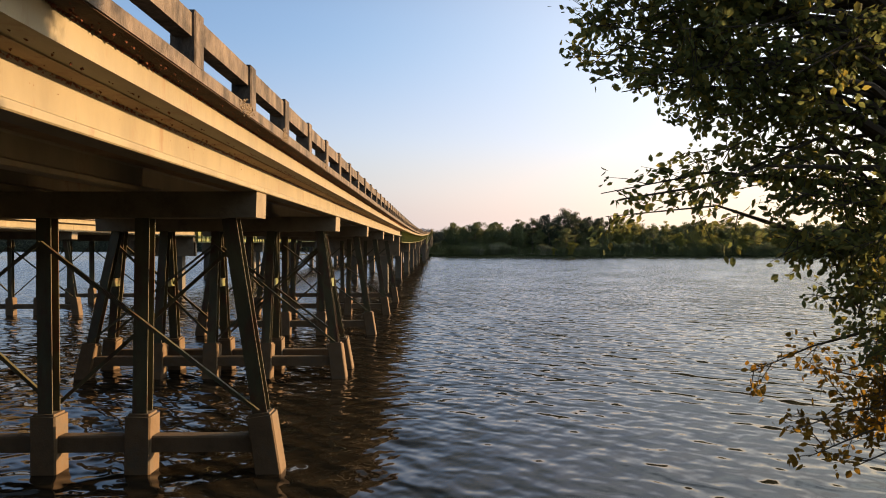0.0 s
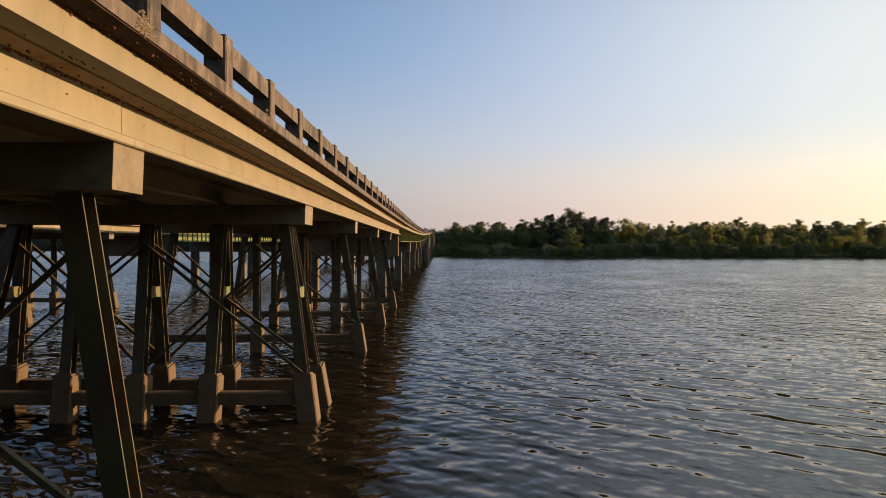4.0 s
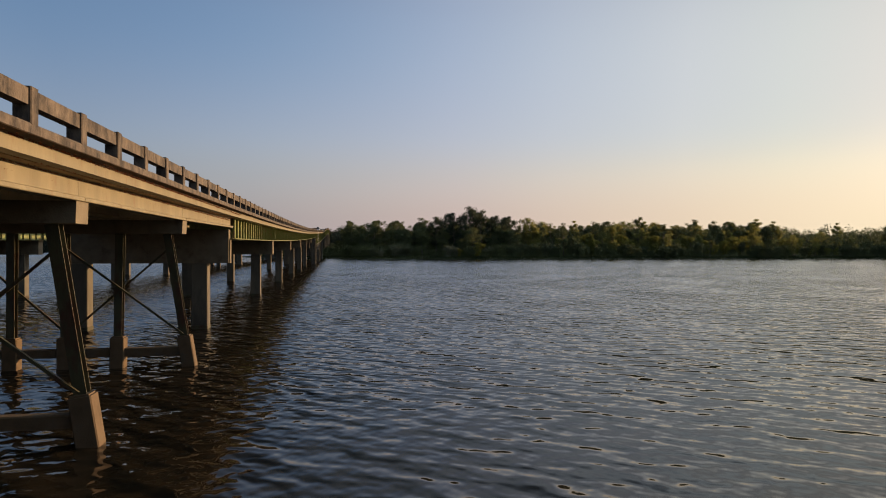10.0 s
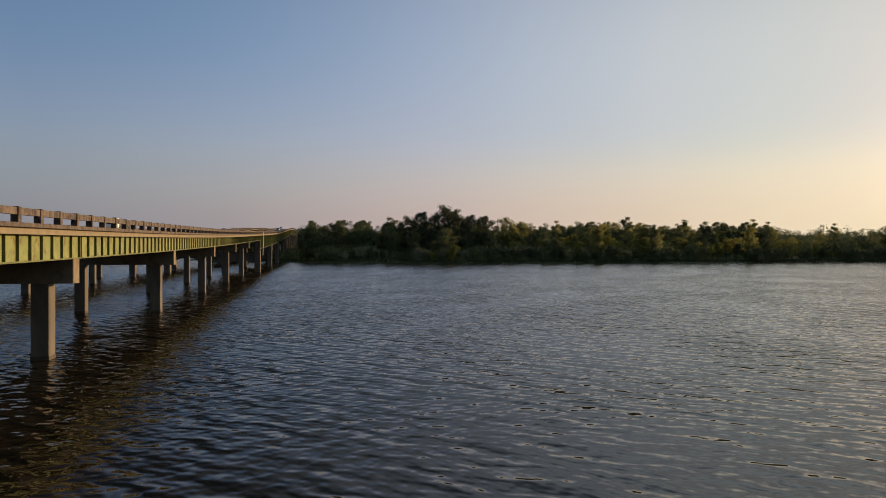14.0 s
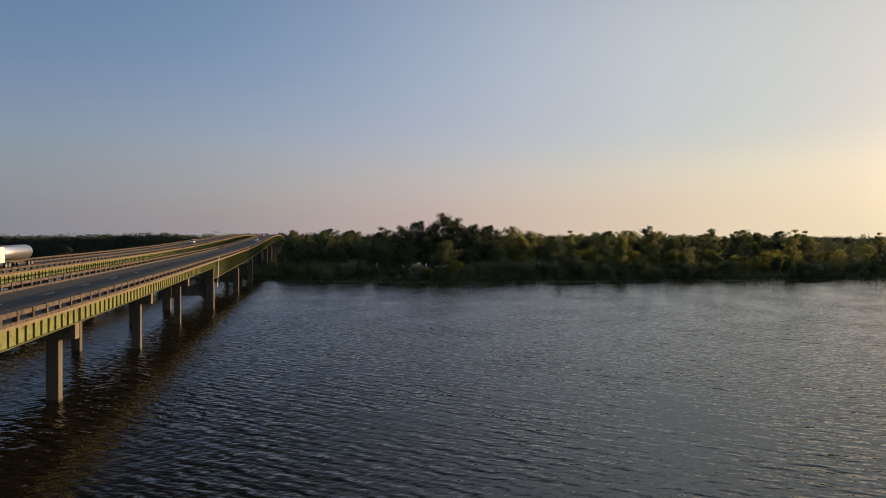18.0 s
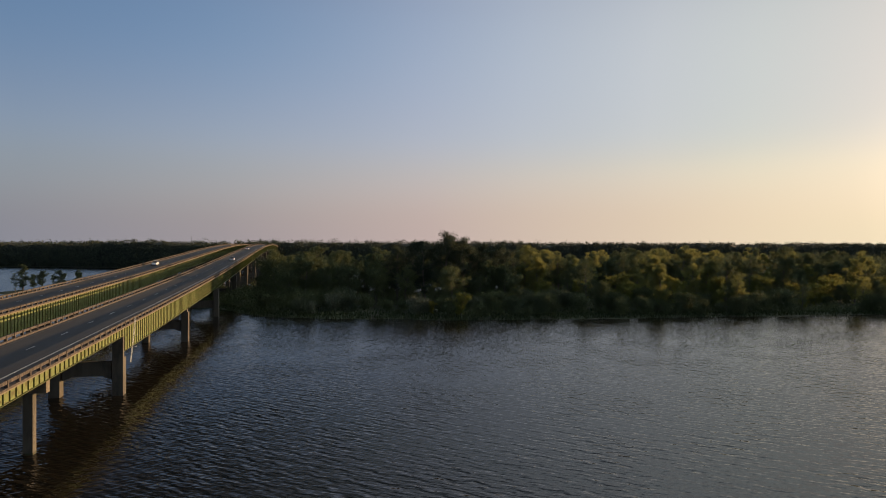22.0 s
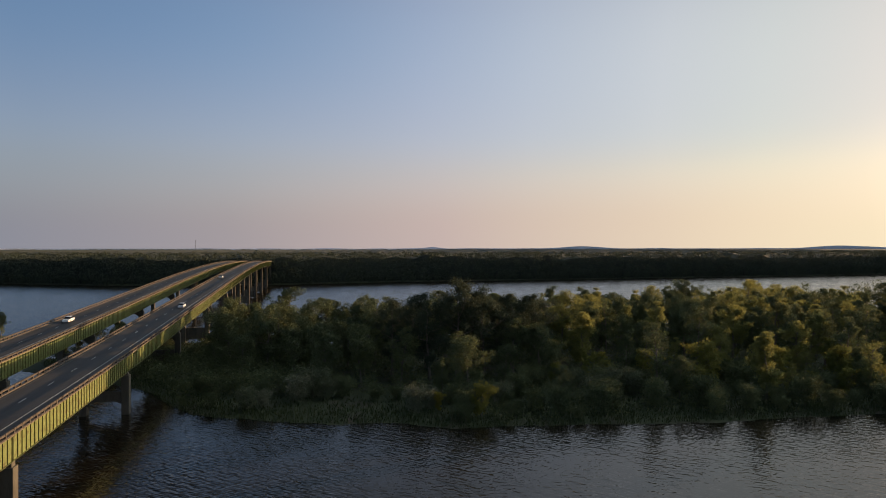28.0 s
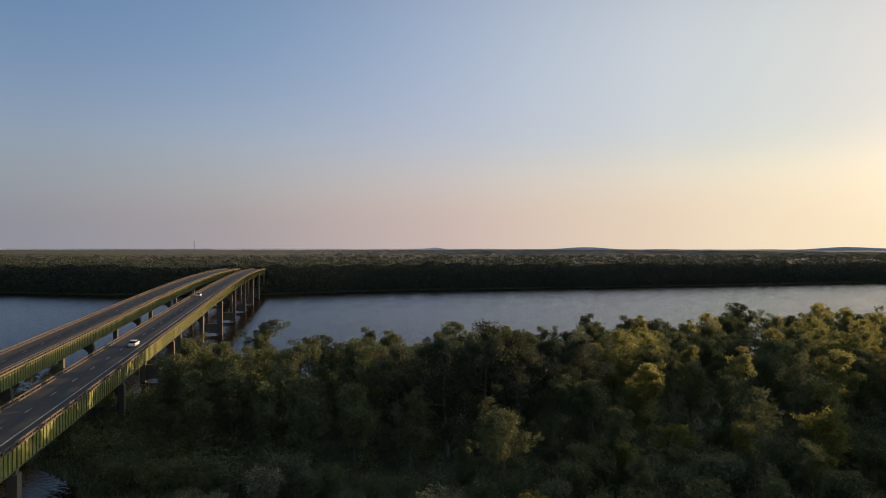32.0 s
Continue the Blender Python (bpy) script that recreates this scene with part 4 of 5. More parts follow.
KINDS = []
for k in range(13):
    # the last five kinds carry the olive with painted sunlight
    KINDS.append(tree_meshes(100 + k, 16.0 + 2.0 * (k % 3), 4.2 + 0.5 * (k % 4), (12500, 10500, 13000, 10000, 3600)[k % 5], LEAF if k < 8 else OLIVE, BARK, 0.21, (0.16, 0.26, 0.12)[k % 3], 1.3, 4))
GOLD = [tree_meshes(200 + k, 9.0, 4.0, 8000, YELLOW, BARK, 0.18, 0.08, 1.1, 5) for k in range(3)]
BIG = [tree_meshes(300 + k, 24.0, 7.6, 16000, DARK_LEAF, BARK, 0.22, 0.20, 1.05, 6) for k in range(2)]
BUSHES = [tree_meshes(400 + k, 3.4, 2.4, 3600, BUSH_LEAF if k % 2 else LEAF, BARK, 0.13, 0.02, 1.9) for k in range(4)]

FLOWERING = [tree_meshes(450 + k, 3.4, 2.4, 3600, FLOWER_LEAF, BARK, 0.13, 0.02, 1.9) for k in range(2)]

rt = random.Random(11)
placed = []


def put_tree(meshes, x, y, scale, label, category="tree", group="island trees", squash=1.0):
    make_tree(meshes, label, category, group, Matrix.Translation((x, y, max(0.1, ground_z(x, y)) - 0.05)) @ Matrix.Rotation(rt.uniform(0, 6.28), 4, "Z") @ Matrix.Diagonal((scale, scale, scale * squash, 1)))
    placed.append((x, y))


for k, (x, y, h) in enumerate(((69, 335, 1.0), (62, 333, 0.88), (76, 336, 0.92), (84, 338, 0.84), (54, 341, 0.80), (92, 341, 0.82))):
    put_tree(BIG[k % 2], x, y, h, "tall broad dark green tree above the island wood", group="tall island trees")
for x, y, h in ((136, 310, 1.05), (143, 316, 0.9), (123, 314, 1.05), (151, 309, 1.0), (168, 312, 0.95), (185, 305, 0.8), (66, 300, 0.66), (59, 306, 0.4), (110, 318, 0.9), (200, 318, 1.0), (222, 306, 0.9), (98, 322, 0.8), (128, 321, 0.85), (116, 309, 0.7), (160, 320, 0.95), (176, 300, 0.6), (88, 316, 0.7), (192, 310, 0.9), (147, 302, 0.6)):
    put_tree(GOLD[int(x) % 3], x, y, h, "low yellow-green tree catching the low sun", group="yellowing trees")
for k, (x, y, h) in enumerate(((22.3, 313.5, 1.15), (24.6, 315.5, 0.9), (32.0, 318.5, 1.35), (34.8, 321.5, 1.6), (37.2, 319.0, 1.2), (54.9, 305.6, 1.3), (57.6, 308.0, 1.0), (88.9, 310.5, 1.5), (92.6, 309.0, 1.2), (98.6, 308.8, 1.6), (103.0, 311.0, 1.3), (72.5, 309.0, 1.1))):
    put_tree(FLOWERING[k % 2], x, y, h, "large rounded pale-flowering shrub on the shore meadow", "shrub", "flowering shrubs")
put_tree(KINDS[4], 51.0, 355.0, 1.0, "thin pale half-bare tree")
put_tree(KINDS[1], 50.0, 351.0, 1.05, "pale-barked tree with an open crown")


def free(x, y, d):
    return all((x - a) ** 2 + (y - b) ** 2 > d * d for a, b in placed)


for _ in range(150):
    x = rt.uniform(58, 300)
    y = lerp_table(NEAR_SHORE, x) + rt.uniform(8, 44)
    if free(x, y, 5.5):
        put_tree(GOLD[rt.randrange(3)] if x > 110 and rt.random() < 0.25 else KINDS[rt.randrange(0, 7) if x < 95 else rt.randrange(4, 13)], x, y, rt.uniform(0.45, 0.95) if len(placed) % 2 else rt.uniform(0.35, 0.5), "mid-height leafy tree near the island shore", group="shore trees")
tries = 0
while len(placed) < 330 and tries < 6000:
    tries += 1
    x = rt.uniform(12, 235)
    lo, hi = lerp_table(NEAR_SHORE, x), lerp_table(FAR_SHORE, x)
    y = rt.uniform(lo + (30 if x < 75 else 40), hi - 5)
    if not free(x, y, 6.0):
        continue
    front = y - lo < 36
    put_tree(KINDS[rt.randrange(8) if x < 90 or rt.random() < 0.6 else rt.randrange(8, 13)], x, y, rt.uniform(0.55, 0.85) if front else rt.uniform(0.76, 0.98), "leafy island tree with dark green crown", squash=rt.uniform(0.92, 1.05))
for _ in range(60):
    isle = rt.random() < 0.3
    x = rt.uniform(-104, -72) if isle else rt.uniform(-36, 16)
    y = rt.uniform(432, 450) if isle else rt.uniform(lerp_table(NEAR_SHORE, x) + (10 if x < 0 else 24), lerp_table(FAR_SHORE, x) - 2)
    if free(x, y, 5.0):
        put_tree(KINDS[rt.randrange(8)], x, y, rt.uniform(0.40, 0.6) if x < -14 or x > 6 else rt.uniform(0.2, 0.3), "small tree beside the bridge on the island", group="trees by the bridge")
for _ in range(230):
    x = rt.uniform(0, 300) if rt.random() < 0.8 else rt.uniform(14, 130)
    y = lerp_table(NEAR_SHORE, x) + rt.uniform(2, 22 if x < 75 else 36)
    if 15 < x < 62 and y < lerp_table(NEAR_SHORE, x) + 15:
        continue
    if free(x, y, 2.6):
        put_tree(BUSHES[rt.randrange(4)], x, y, rt.uniform(0.5, 1.25) * (1.0 if x < 75 else 1.25), "rounded shrub on the island shore", "shrub", "shore shrubs")

ru = np.random.default_rng(41)
uc, us, un = [], [], []
for _ in range(3000):
    x = ru.uniform(-36, 330)
    lo, hi = lerp_table(NEAR_SHORE, x), lerp_table(FAR_SHORE, x)
    y = ru.uniform(lo + (17 if 12 < x < 66 else 3), hi - 2)
    if x < 12 and y < lo + 8:
        continue
    h = ru.uniform(1.2, 4.0) * (0.6 if y - lo < 16 else 1.0)
    uc.append((x, y, ground_z(x, y) + h * 0.45))
    us.append(np.array((1.9, 1.9, 0.75 * h)) * ru.uniform(0.7, 1.3))
    un.append(75)
for _ in range(420):
    x = ru.uniform(-22, 34)
    lo, hi = lerp_table(NEAR_SHORE, x), lerp_table(FAR_SHORE, x)
    y = ru.uniform(lo + (16 if x > 8 else 9), hi - 2)
    h = ru.uniform(3.0, 7.0) if x > 2 or x < -12 else ru.uniform(2.0, 4.0)
    uc.append((x, y, ground_z(x, y) + h * 0.5))
    us.append(np.array((2.0, 2.0, 0.55 * h)) * ru.uniform(0.8, 1.2))
    un.append(150)
thing("undergrowth", "dense low undergrowth beneath the island trees", "undergrowth", quads_mesh("undergrowth", leaf_quads(ru, uc, us, un, 0.22), LEAF), kind="stuff")
uc, us, un = [], [], []
for _ in range(520):
    x = ru.uniform(235, 640)
    y = ru.uniform(lerp_table(NEAR_SHORE, x) + 4, lerp_table(FAR_SHORE, x) - 4)
    h = ru.uniform(12, 19) * (0.5 if y - lerp_table(NEAR_SHORE, x) < 16 else 1.0)
    for q in range(7):
        uc.append((x + ru.normal(0, 2.0), y + ru.normal(0, 2.0), h * (0.25 + 0.1 * q) + ru.normal(0, 0.5)))
        us.append(np.array((2.3, 2.3, 1.9)) * ru.uniform(0.7, 1.3))
        un.append(70)
thing("island_woods", "dense woods on the far end of the island", "woods", quads_mesh("island_woods", leaf_quads(ru, uc, us, un, 0.4), LEAF), kind="stuff")

# unseen wood added on the starting bank, to block sky light from the south
uc, us, un = [], [], []
for _ in range(190):
    x = ru.uniform(4, 75) if ru.random() < 0.55 else (ru.uniform(-90, -34) if ru.random() < 0.75 else ru.uniform(-19, -12))
    y, h = ru.uniform(-60, -24) - 0.15 * abs(x), ru.uniform(9, 15)
    for q in range(6):
        uc.append((x + ru.normal(0, 1.8), y + ru.normal(0, 1.8), h * (0.12 + 0.16 * q) + ru.normal(0, 0.4)))
        us.append(np.array((2.4, 2.4, 1.9)) * ru.uniform(0.7, 1.3))
        un.append(60)
thing("bank_woods", "unseen wood added behind the bridge's start to block sky light", "woods", quads_mesh("bank_woods", leaf_quads(ru, uc, us, un, 0.4), DARK_LEAF), kind="stuff")

# reeds and grass along the island's edge
rg = np.random.default_rng(21)
gq = []
for _ in range(26000):
    x = rg.uniform(-10, 330)
    y = lerp_table(NEAR_SHORE, x) + abs(rg.normal(0, 9)) - 0.5
    z = ground_z(x, y)
    if z < -0.12:
        continue
    h, a = rg.uniform(0.25, 0.8), rg.uniform(0, 3.14)
    u = np.array((math.cos(a), math.sin(a), 0)) * 0.10
    p, t = np.array((x, y, z - 0.05)), np.array((rg.normal(0, 0.15), rg.normal(0, 0.15), h))
    gq.append((p - u, p + u, p + t + u * 0.3, p + t - u * 0.3))
thing("shore_grass", "rough green grass and reeds on the island shore", "grass", quads_mesh("shore_grass", np.array(gq), GRASS), kind="stuff")

# the far wooded bank: a front of crowns, and the canopy behind it
rf = np.random.default_rng(31)
cs, ss, ns = [], [], []
for row in range(4):
    x = -1100.0
    while x < 1900:
        x += rf.uniform(4, 8)
        h = rf.uniform(19, 28) if row else rf.uniform(6, 16)
        y = lerp_table(FAR_BANK, x) + 1.5 + row * 8 + rf.uniform(-2, 3)
        for z, w in ((h * 0.14, 2.6), (h * 0.45, 3.6), (h * 0.8, 3.0)):
            cs.append((x + rf.normal(0, 1), y + rf.normal(0, 1), z + 0.5))
            ss.append(np.array((1, 1, 0.95)) * w * rf.uniform(0.8, 1.4) * (h / 20 + 0.3))
            ns.append(64)
thing("far_woods", "dark wood along the far bank", "woods", quads_mesh("far_woods", leaf_quads(rf, cs, ss, ns, 0.70), FAR_LEAF), kind="stuff")
cx = arange(-4600, -1200, 60) + arange(-1190, 2000, 9) + arange(2060, 4600, 60)
cyo = arange(14, 300, 9) + arange(330, 900, 30) + arange(980, 3800, 120)
cv = []
for k, o in enumerate(cyo):
    for x in cx:
        y = lerp_table(FAR_BANK, x) + o
        h = 22 + 3.5 * noise.noise((x * 0.09, y * 0.09, 1)) + 3.0 * noise.noise((x * 0.021, y * 0.021, 5)) + 2.2 * noise.noise((x * 0.3, y * 0.3, 9))
        cv.append((x + 2 * noise.noise((x, y, 0)), y, 0.3 if k == 0 else h))
cn = len(cx)
cf = [(j * cn + i, j * cn + i + 1, (j + 1) * cn + i + 1, (j + 1) * cn + i) for j in range(len(cyo) - 1) for i in range(cn - 1)]
thing("far_canopy", "dark green forest canopy reaching to the horizon", "forest", mesh_of("far_canopy", cv, cf, CANOPY), kind="stuff")
tcs, tss = [], []
for _ in range(5200):
    x = rf.uniform(-1100, 1900)
    o = 20 + 480 * rf.random() ** 1.6
    y = lerp_table(FAR_BANK, x) + o
    tcs.append((x, y, 22.0 + 3.0 * noise.noise((x * 0.021, y * 0.021, 5)) + rf.uniform(-1, 3.0)))
    tss.append(np.array((3.2, 3.2, 2.4)) * rf.uniform(0.7, 1.5))
thing("far_crowns", "tree crowns rising from the far forest", "forest", quads_mesh("far_crowns", leaf_quads(rf, tcs, tss, [44] * len(tcs), 0.75), FAR_LEAF), kind="stuff")
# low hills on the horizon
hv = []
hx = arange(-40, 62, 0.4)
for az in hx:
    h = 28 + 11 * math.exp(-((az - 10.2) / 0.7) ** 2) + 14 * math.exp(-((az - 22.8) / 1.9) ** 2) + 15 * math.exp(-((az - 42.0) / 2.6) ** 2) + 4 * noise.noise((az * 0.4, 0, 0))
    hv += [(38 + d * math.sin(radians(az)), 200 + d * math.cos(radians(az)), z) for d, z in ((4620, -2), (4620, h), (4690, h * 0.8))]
thing("distant_hills", "low hills on the horizon, blue-grey haze painted into their colour", "hills", mesh_of("distant_hills", hv, [q for i in range(len(hx) - 1) for q in ((3 * i, 3 * i + 3, 3 * i + 4, 3 * i + 1), (3 * i + 1, 3 * i + 4, 3 * i + 5, 3 * i + 2))], HILL), kind="structure")

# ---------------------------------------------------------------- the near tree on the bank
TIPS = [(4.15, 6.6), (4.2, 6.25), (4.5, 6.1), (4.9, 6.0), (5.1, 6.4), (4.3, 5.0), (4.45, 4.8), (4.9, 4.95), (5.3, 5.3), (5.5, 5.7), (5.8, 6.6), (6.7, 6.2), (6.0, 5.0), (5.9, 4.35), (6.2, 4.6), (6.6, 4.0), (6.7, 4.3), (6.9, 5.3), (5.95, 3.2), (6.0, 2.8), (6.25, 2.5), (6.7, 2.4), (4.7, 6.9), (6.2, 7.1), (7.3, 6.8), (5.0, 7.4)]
rn = np.random.default_rng(77)
near = thing("tree", "leafy elm with yellowing leaves leaning over the lake from the bank", "tree", at=None)
wood = Shape()
stem = [Vector((8.9, -6.6, 0.3)), Vector((8.7, -6.7, 2.2)), Vector((8.35, -6.9, 4.2)), Vector((8.0, -7.1, 6.2)), Vector((7.6, -7.2, 8.4)), Vector((7.4, -7.3, 10.6))]
wood.tube(stem, [0.21, 0.17, 0.15, 0.12, 0.085, 0.03], 10)
for limb, girth in ((((8.25, -6.9, 4.9), (7.12, -7.2, 6.08), (6.09, -7.3, 6.94), (5.3, -7.4, 7.7)), 0.065), (((8.1, -7.0, 5.6), (7.35, -7.2, 6.5), (6.95, -7.3, 7.1), (6.4, -7.4, 8.2)), 0.055),
                    (((8.2, -6.9, 5.0), (6.83, -7.2, 5.88), (5.6, -7.4, 6.30), (4.5, -7.5, 6.45)), 0.038), (((8.35, -6.9, 4.2), (6.6, -7.3, 5.6), (5.45, -7.5, 5.1), (4.5, -7.5, 4.95)), 0.028)):
    wood.tube([Vector(p) for p in limb], [girth, girth * 0.8, girth * 0.5, 0.008], 8)
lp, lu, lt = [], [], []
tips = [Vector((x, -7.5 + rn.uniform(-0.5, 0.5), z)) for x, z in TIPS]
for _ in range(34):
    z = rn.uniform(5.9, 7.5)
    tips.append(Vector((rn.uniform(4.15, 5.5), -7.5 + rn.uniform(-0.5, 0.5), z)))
# foliage added just out of view, to throw shade on the fascia
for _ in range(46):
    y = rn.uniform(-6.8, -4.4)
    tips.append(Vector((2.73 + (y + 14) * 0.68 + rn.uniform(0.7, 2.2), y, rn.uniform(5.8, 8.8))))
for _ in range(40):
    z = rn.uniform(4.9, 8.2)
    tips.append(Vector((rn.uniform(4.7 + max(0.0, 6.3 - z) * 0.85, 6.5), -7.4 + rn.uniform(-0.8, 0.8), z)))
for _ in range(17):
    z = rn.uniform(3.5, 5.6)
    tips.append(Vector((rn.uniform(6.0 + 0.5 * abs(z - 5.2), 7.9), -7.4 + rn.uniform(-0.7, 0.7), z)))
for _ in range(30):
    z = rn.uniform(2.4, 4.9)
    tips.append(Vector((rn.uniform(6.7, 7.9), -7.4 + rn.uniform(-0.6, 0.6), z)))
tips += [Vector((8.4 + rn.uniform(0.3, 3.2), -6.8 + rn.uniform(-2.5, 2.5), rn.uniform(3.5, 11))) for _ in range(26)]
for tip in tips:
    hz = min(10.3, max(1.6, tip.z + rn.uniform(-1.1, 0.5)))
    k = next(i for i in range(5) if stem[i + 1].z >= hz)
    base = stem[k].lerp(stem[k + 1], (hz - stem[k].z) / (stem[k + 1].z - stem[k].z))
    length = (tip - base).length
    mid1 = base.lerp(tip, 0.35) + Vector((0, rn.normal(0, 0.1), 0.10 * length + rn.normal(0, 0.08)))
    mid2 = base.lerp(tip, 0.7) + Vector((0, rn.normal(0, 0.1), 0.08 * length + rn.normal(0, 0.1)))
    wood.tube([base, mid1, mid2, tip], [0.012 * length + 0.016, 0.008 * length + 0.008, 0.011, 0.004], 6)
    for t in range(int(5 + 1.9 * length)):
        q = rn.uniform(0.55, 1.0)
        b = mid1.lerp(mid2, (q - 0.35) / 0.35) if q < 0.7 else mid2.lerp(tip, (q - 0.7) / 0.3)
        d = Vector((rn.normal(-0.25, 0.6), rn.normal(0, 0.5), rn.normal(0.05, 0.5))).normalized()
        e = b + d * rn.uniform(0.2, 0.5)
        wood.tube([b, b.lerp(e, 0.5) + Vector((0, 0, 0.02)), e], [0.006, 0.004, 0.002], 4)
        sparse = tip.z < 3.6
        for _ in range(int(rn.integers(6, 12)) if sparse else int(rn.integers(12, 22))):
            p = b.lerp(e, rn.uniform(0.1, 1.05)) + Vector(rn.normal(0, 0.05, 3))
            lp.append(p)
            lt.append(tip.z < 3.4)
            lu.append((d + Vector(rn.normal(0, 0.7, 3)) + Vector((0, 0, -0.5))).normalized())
def leafage(turned):
    lv, lf = [], []
    for p, u, t in zip(lp, lu, lt):
        if t != turned:
            continue
        L = rn.uniform(0.055, 0.105)
        w = u.cross(Vector(rn.normal(0, 1, 3))).normalized()
        nrm = u.cross(w)
        o = len(lv)
        lv += [p, p + u * L * 0.3 + w * L * 0.28 + nrm * L * 0.06, p + u * L * 0.65 + w * L * 0.24 + nrm * L * 0.05, p + u * L, p + u * L * 0.65 - w * L * 0.24 + nrm * L * 0.05, p + u * L * 0.3 - w * L * 0.28 + nrm * L * 0.06, p + u * L * 0.5]
        lf += [(o, o + 1, o + 6), (o + 1, o + 2, o + 6), (o + 2, o + 3, o + 6), (o + 3, o + 4, o + 6), (o + 4, o + 5, o + 6), (o + 5, o, o + 6)]
    return lv, lf


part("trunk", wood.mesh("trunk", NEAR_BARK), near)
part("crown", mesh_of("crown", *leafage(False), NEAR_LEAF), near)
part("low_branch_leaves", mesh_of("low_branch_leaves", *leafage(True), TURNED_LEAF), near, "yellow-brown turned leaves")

# ---------------------------------------------------------------- vehicles and mast
WHITE = mat("white_car_paint", (0.72, 0.72, 0.71), (0.78, 0.78, 0.77), 1.0, 0.25, None, 1, 0, 0)
SILVER = mat("dull_aluminium", (0.50, 0.50, 0.50), (0.60, 0.60, 0.60), 2.0, 0.32, None, 1, 0, 0.05, 8.0, metal=0.9)
TYRE = mat("tyre_rubber", (0.018, 0.018, 0.018), (0.03, 0.03, 0.03), 8.0, 0.9, None, 1, 0, 0.1)
GLASS = mat("dark_car_glass", (0.015, 0.017, 0.02), (0.02, 0.022, 0.025), 1.0, 0.06, None, 1, 0, 0)
LAMP = mat("lamp_lens", (0.6, 0.1, 0.08), (0.7, 0.15, 0.1), 3.0, 0.2, None, 1, 0, 0)


def loft(sections):
    """A skin over rings of equal length."""
    s, n = Shape(), len(sections[0])
    vs = [p for ring in sections for p in ring]
    fs = [(k * n + i, k * n + (i + 1) % n, (k + 1) * n + (i + 1) % n, (k + 1) * n + i) for k in range(len(sections) - 1) for i in range(n)]
    return s.add(vs, fs + [tuple(reversed(range(n))), tuple(range((len(sections) - 1) * n, len(sections) * n))])


def wheel(parent, x, y, r, w):
    tyre = part("wheel", Shape().tube([(x - w / 2, y, r), (x - w / 2 + 0.03, y, r), (x + w / 2 - 0.03, y, r), (x + w / 2, y, r)], [r - 0.03, r, r, r - 0.03], 16).mesh("wheel", TYRE), parent, "black tyre")
    part("rim", Shape().tube([(x - w / 2 - 0.005, y, r), (x + w / 2 + 0.005, y, r)], [r * 0.6, r * 0.6], 12).mesh("rim", SILVER), tyre, "metal rim")


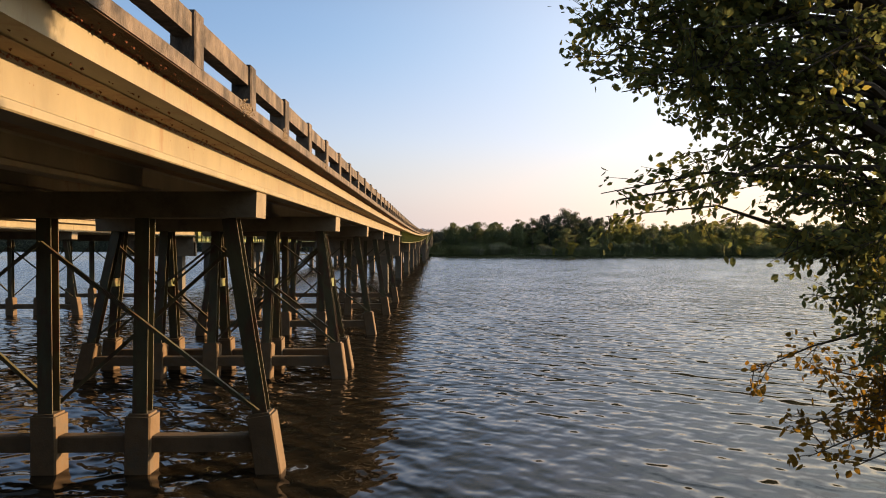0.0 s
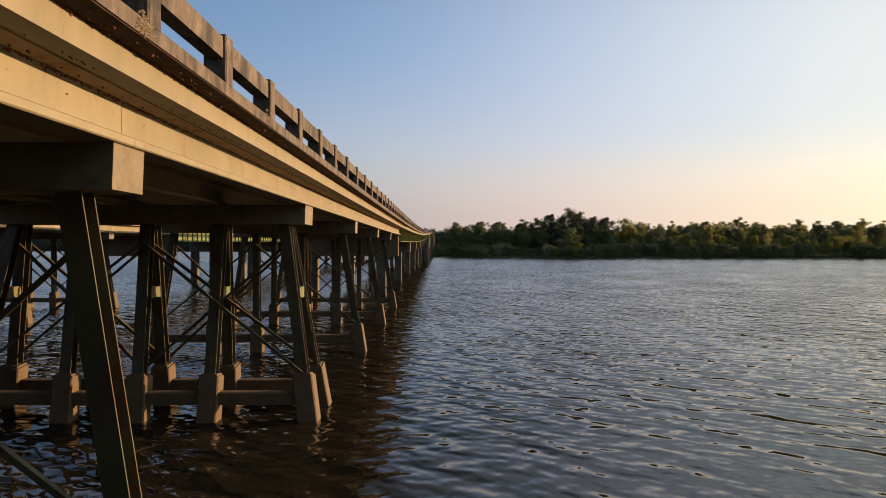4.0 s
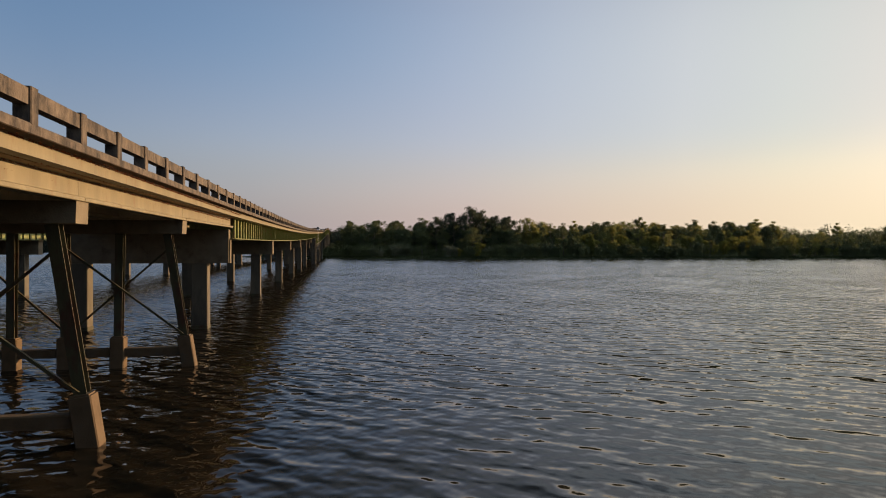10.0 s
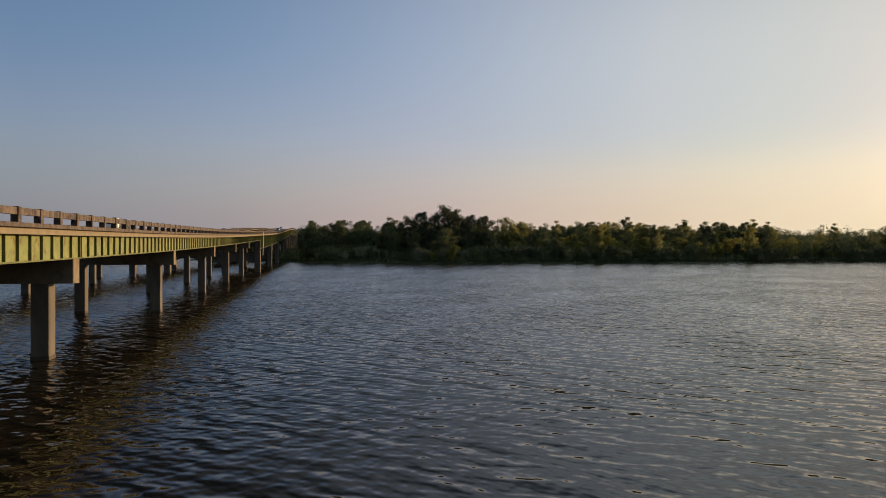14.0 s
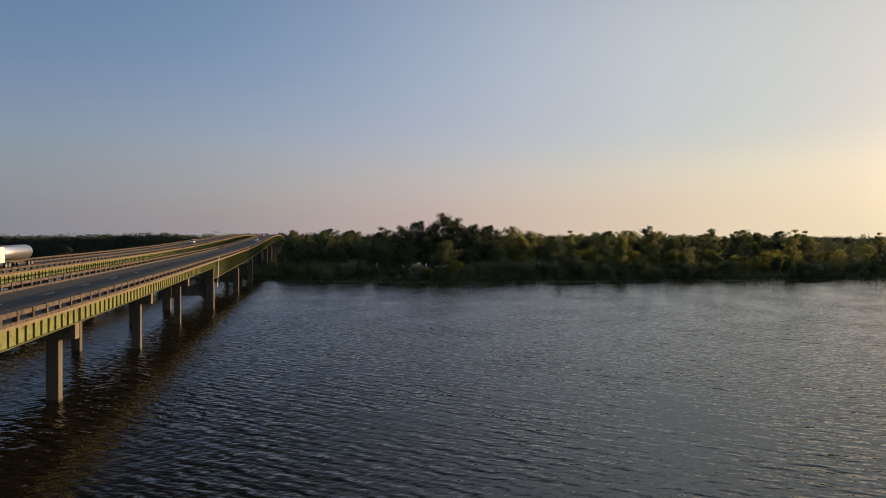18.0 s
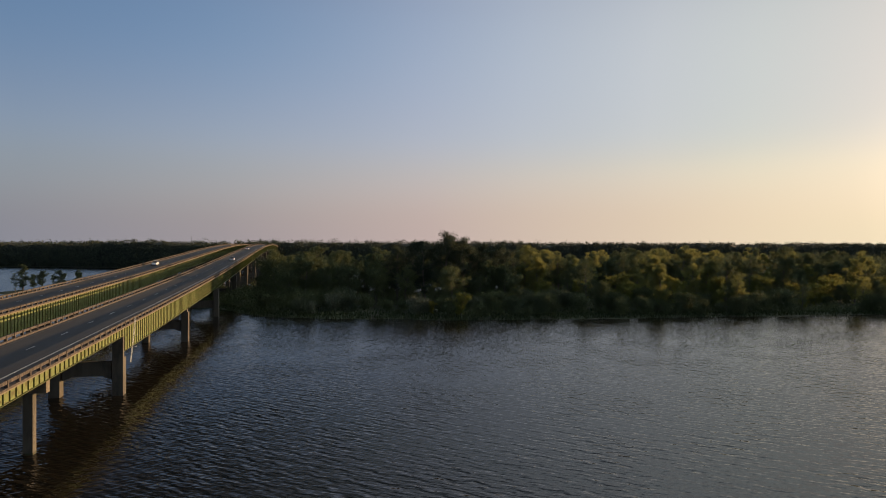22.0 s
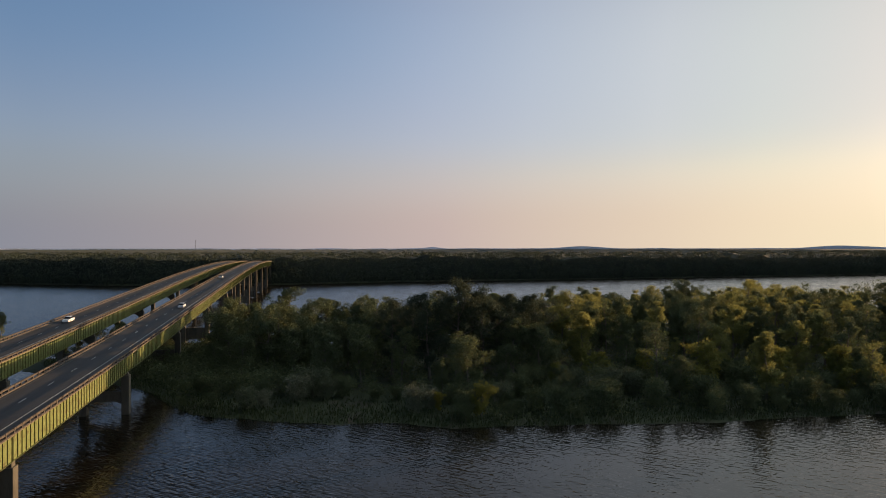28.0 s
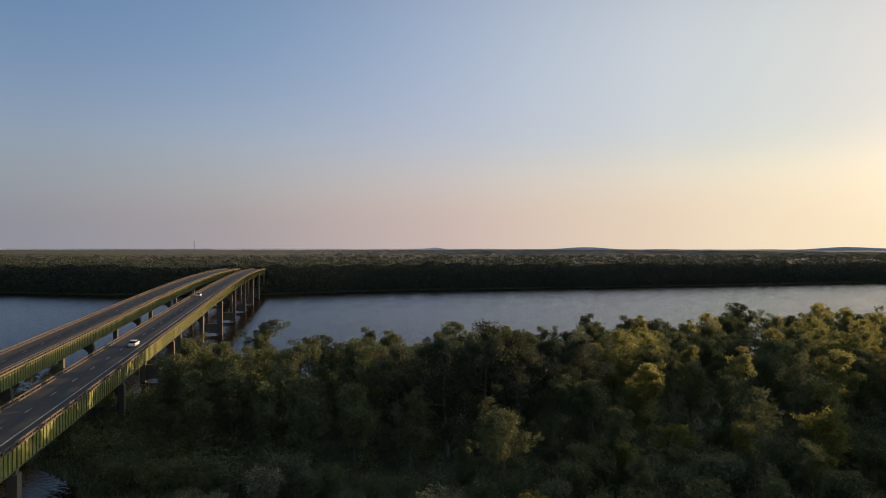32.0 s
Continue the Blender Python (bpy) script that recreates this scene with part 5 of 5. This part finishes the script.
def car(label, at):
    c = thing("car", label, "car", at=at)
    def ring(y, hw, z0, z1):
        return [(-hw + 0.1, y, z0), (hw - 0.1, y, z0), (hw, y, z0 + 0.15), (hw, y, z1 - 0.15), (hw - 0.12, y, z1), (-hw + 0.12, y, z1), (-hw, y, z1 - 0.15), (-hw, y, z0 + 0.15)]
    part("body", loft([ring(-2.25, 0.72, 0.32, 0.75), ring(-2.1, 0.86, 0.22, 0.92), ring(-1.2, 0.9, 0.2, 0.97), ring(1.0, 0.9, 0.2, 0.97), ring(1.95, 0.85, 0.22, 0.85), ring(2.25, 0.7, 0.32, 0.68)]).mesh("body", WHITE), c)
    part("cabin_glass", loft([ring(-1.95, 0.74, 0.85, 1.12), ring(-1.2, 0.76, 0.85, 1.40), ring(0.2, 0.76, 0.85, 1.42), ring(1.15, 0.74, 0.85, 1.05)]).mesh("cabin_glass", GLASS), c, "dark glass")
    part("roof", Shape().bevel_box(-0.66, 0.66, -1.15, 0.25, 1.395, 1.46, 0.05).mesh("roof", WHITE), c)
    for x in (-0.82, 0.82):
        for y in (-1.4, 1.4):
            wheel(c, x, y, 0.32, 0.2)
        part("tail_lamp", Shape().bevel_box(x * 0.75 - 0.12, x * 0.75 + 0.12, -2.245, -2.12, 0.66, 0.80, 0.02).mesh("tail_lamp", LAMP), c, "red lamp lens")
    return c


def on_deck(x, y, turn=0.0):
    return Matrix.Translation((x, y, rail_z(y) - 0.805)) @ Matrix.Rotation(math.atan((rail_z(y + 3) - rail_z(y - 3)) / 6), 4, "X") @ Matrix.Rotation(turn, 4, "Z")


first_car = car("small white car driving along the bridge deck", on_deck(-4.0, 392.0))
copy_thing(first_car, on_deck(-7.0, 505.0))
tagged(copy_thing(first_car, on_deck(OFFSET - 6.1, 365.0, math.pi)), "white saloon car on the farther bridge")

truck = thing("tanker_truck", "white lorry pulling a polished silver tank trailer", "truck", at=on_deck(OFFSET - 6.2, 191.5, math.pi))
part("cab", Shape().bevel_box(-1.2, 1.2, 4.2, 6.0, 0.9, 3.2, 0.15).bevel_box(-1.0, 1.0, 6.0, 7.3, 0.8, 1.9, 0.15).mesh("cab", WHITE), truck, "white cab")
part("windscreen", Shape().bevel_box(-1.05, 1.05, 5.98, 6.03, 1.95, 2.85, 0.01).mesh("windscreen", GLASS), truck, "dark glass")
part("tank", Shape().tube([(0, -6.6, 2.25), (0, -6.45, 2.25), (0, -6.2, 2.25), (0, 3.4, 2.25), (0, 3.65, 2.25), (0, 3.8, 2.25)], [0.5, 0.95, 1.1, 1.1, 0.95, 0.5], 24).mesh("tank", SILVER, True), truck, "polished silver tank")
part("chassis", Shape().box(-0.5, 0.5, -6.4, 6.6, 0.75, 1.12).mesh("chassis", PILE), truck)
for x in (-1.0, 1.0):
    for y in (-5.8, -4.6, 2.6, 3.8, 6.5):
        wheel(truck, x, y, 0.5, 0.3)

mast = thing("radio_mast", "thin distant lattice radio mast above the forest", "mast")
for a in range(3):
    q = a * 2.094
    part("mast_leg", Shape().tube([(-372 + 1.2 * math.cos(q), 2700 + 1.2 * math.sin(q), 0), (-372 + 0.5 * math.cos(q), 2700 + 0.5 * math.sin(q), 62)], [0.3, 0.3], 5).mesh("mast_leg", PILE), mast)
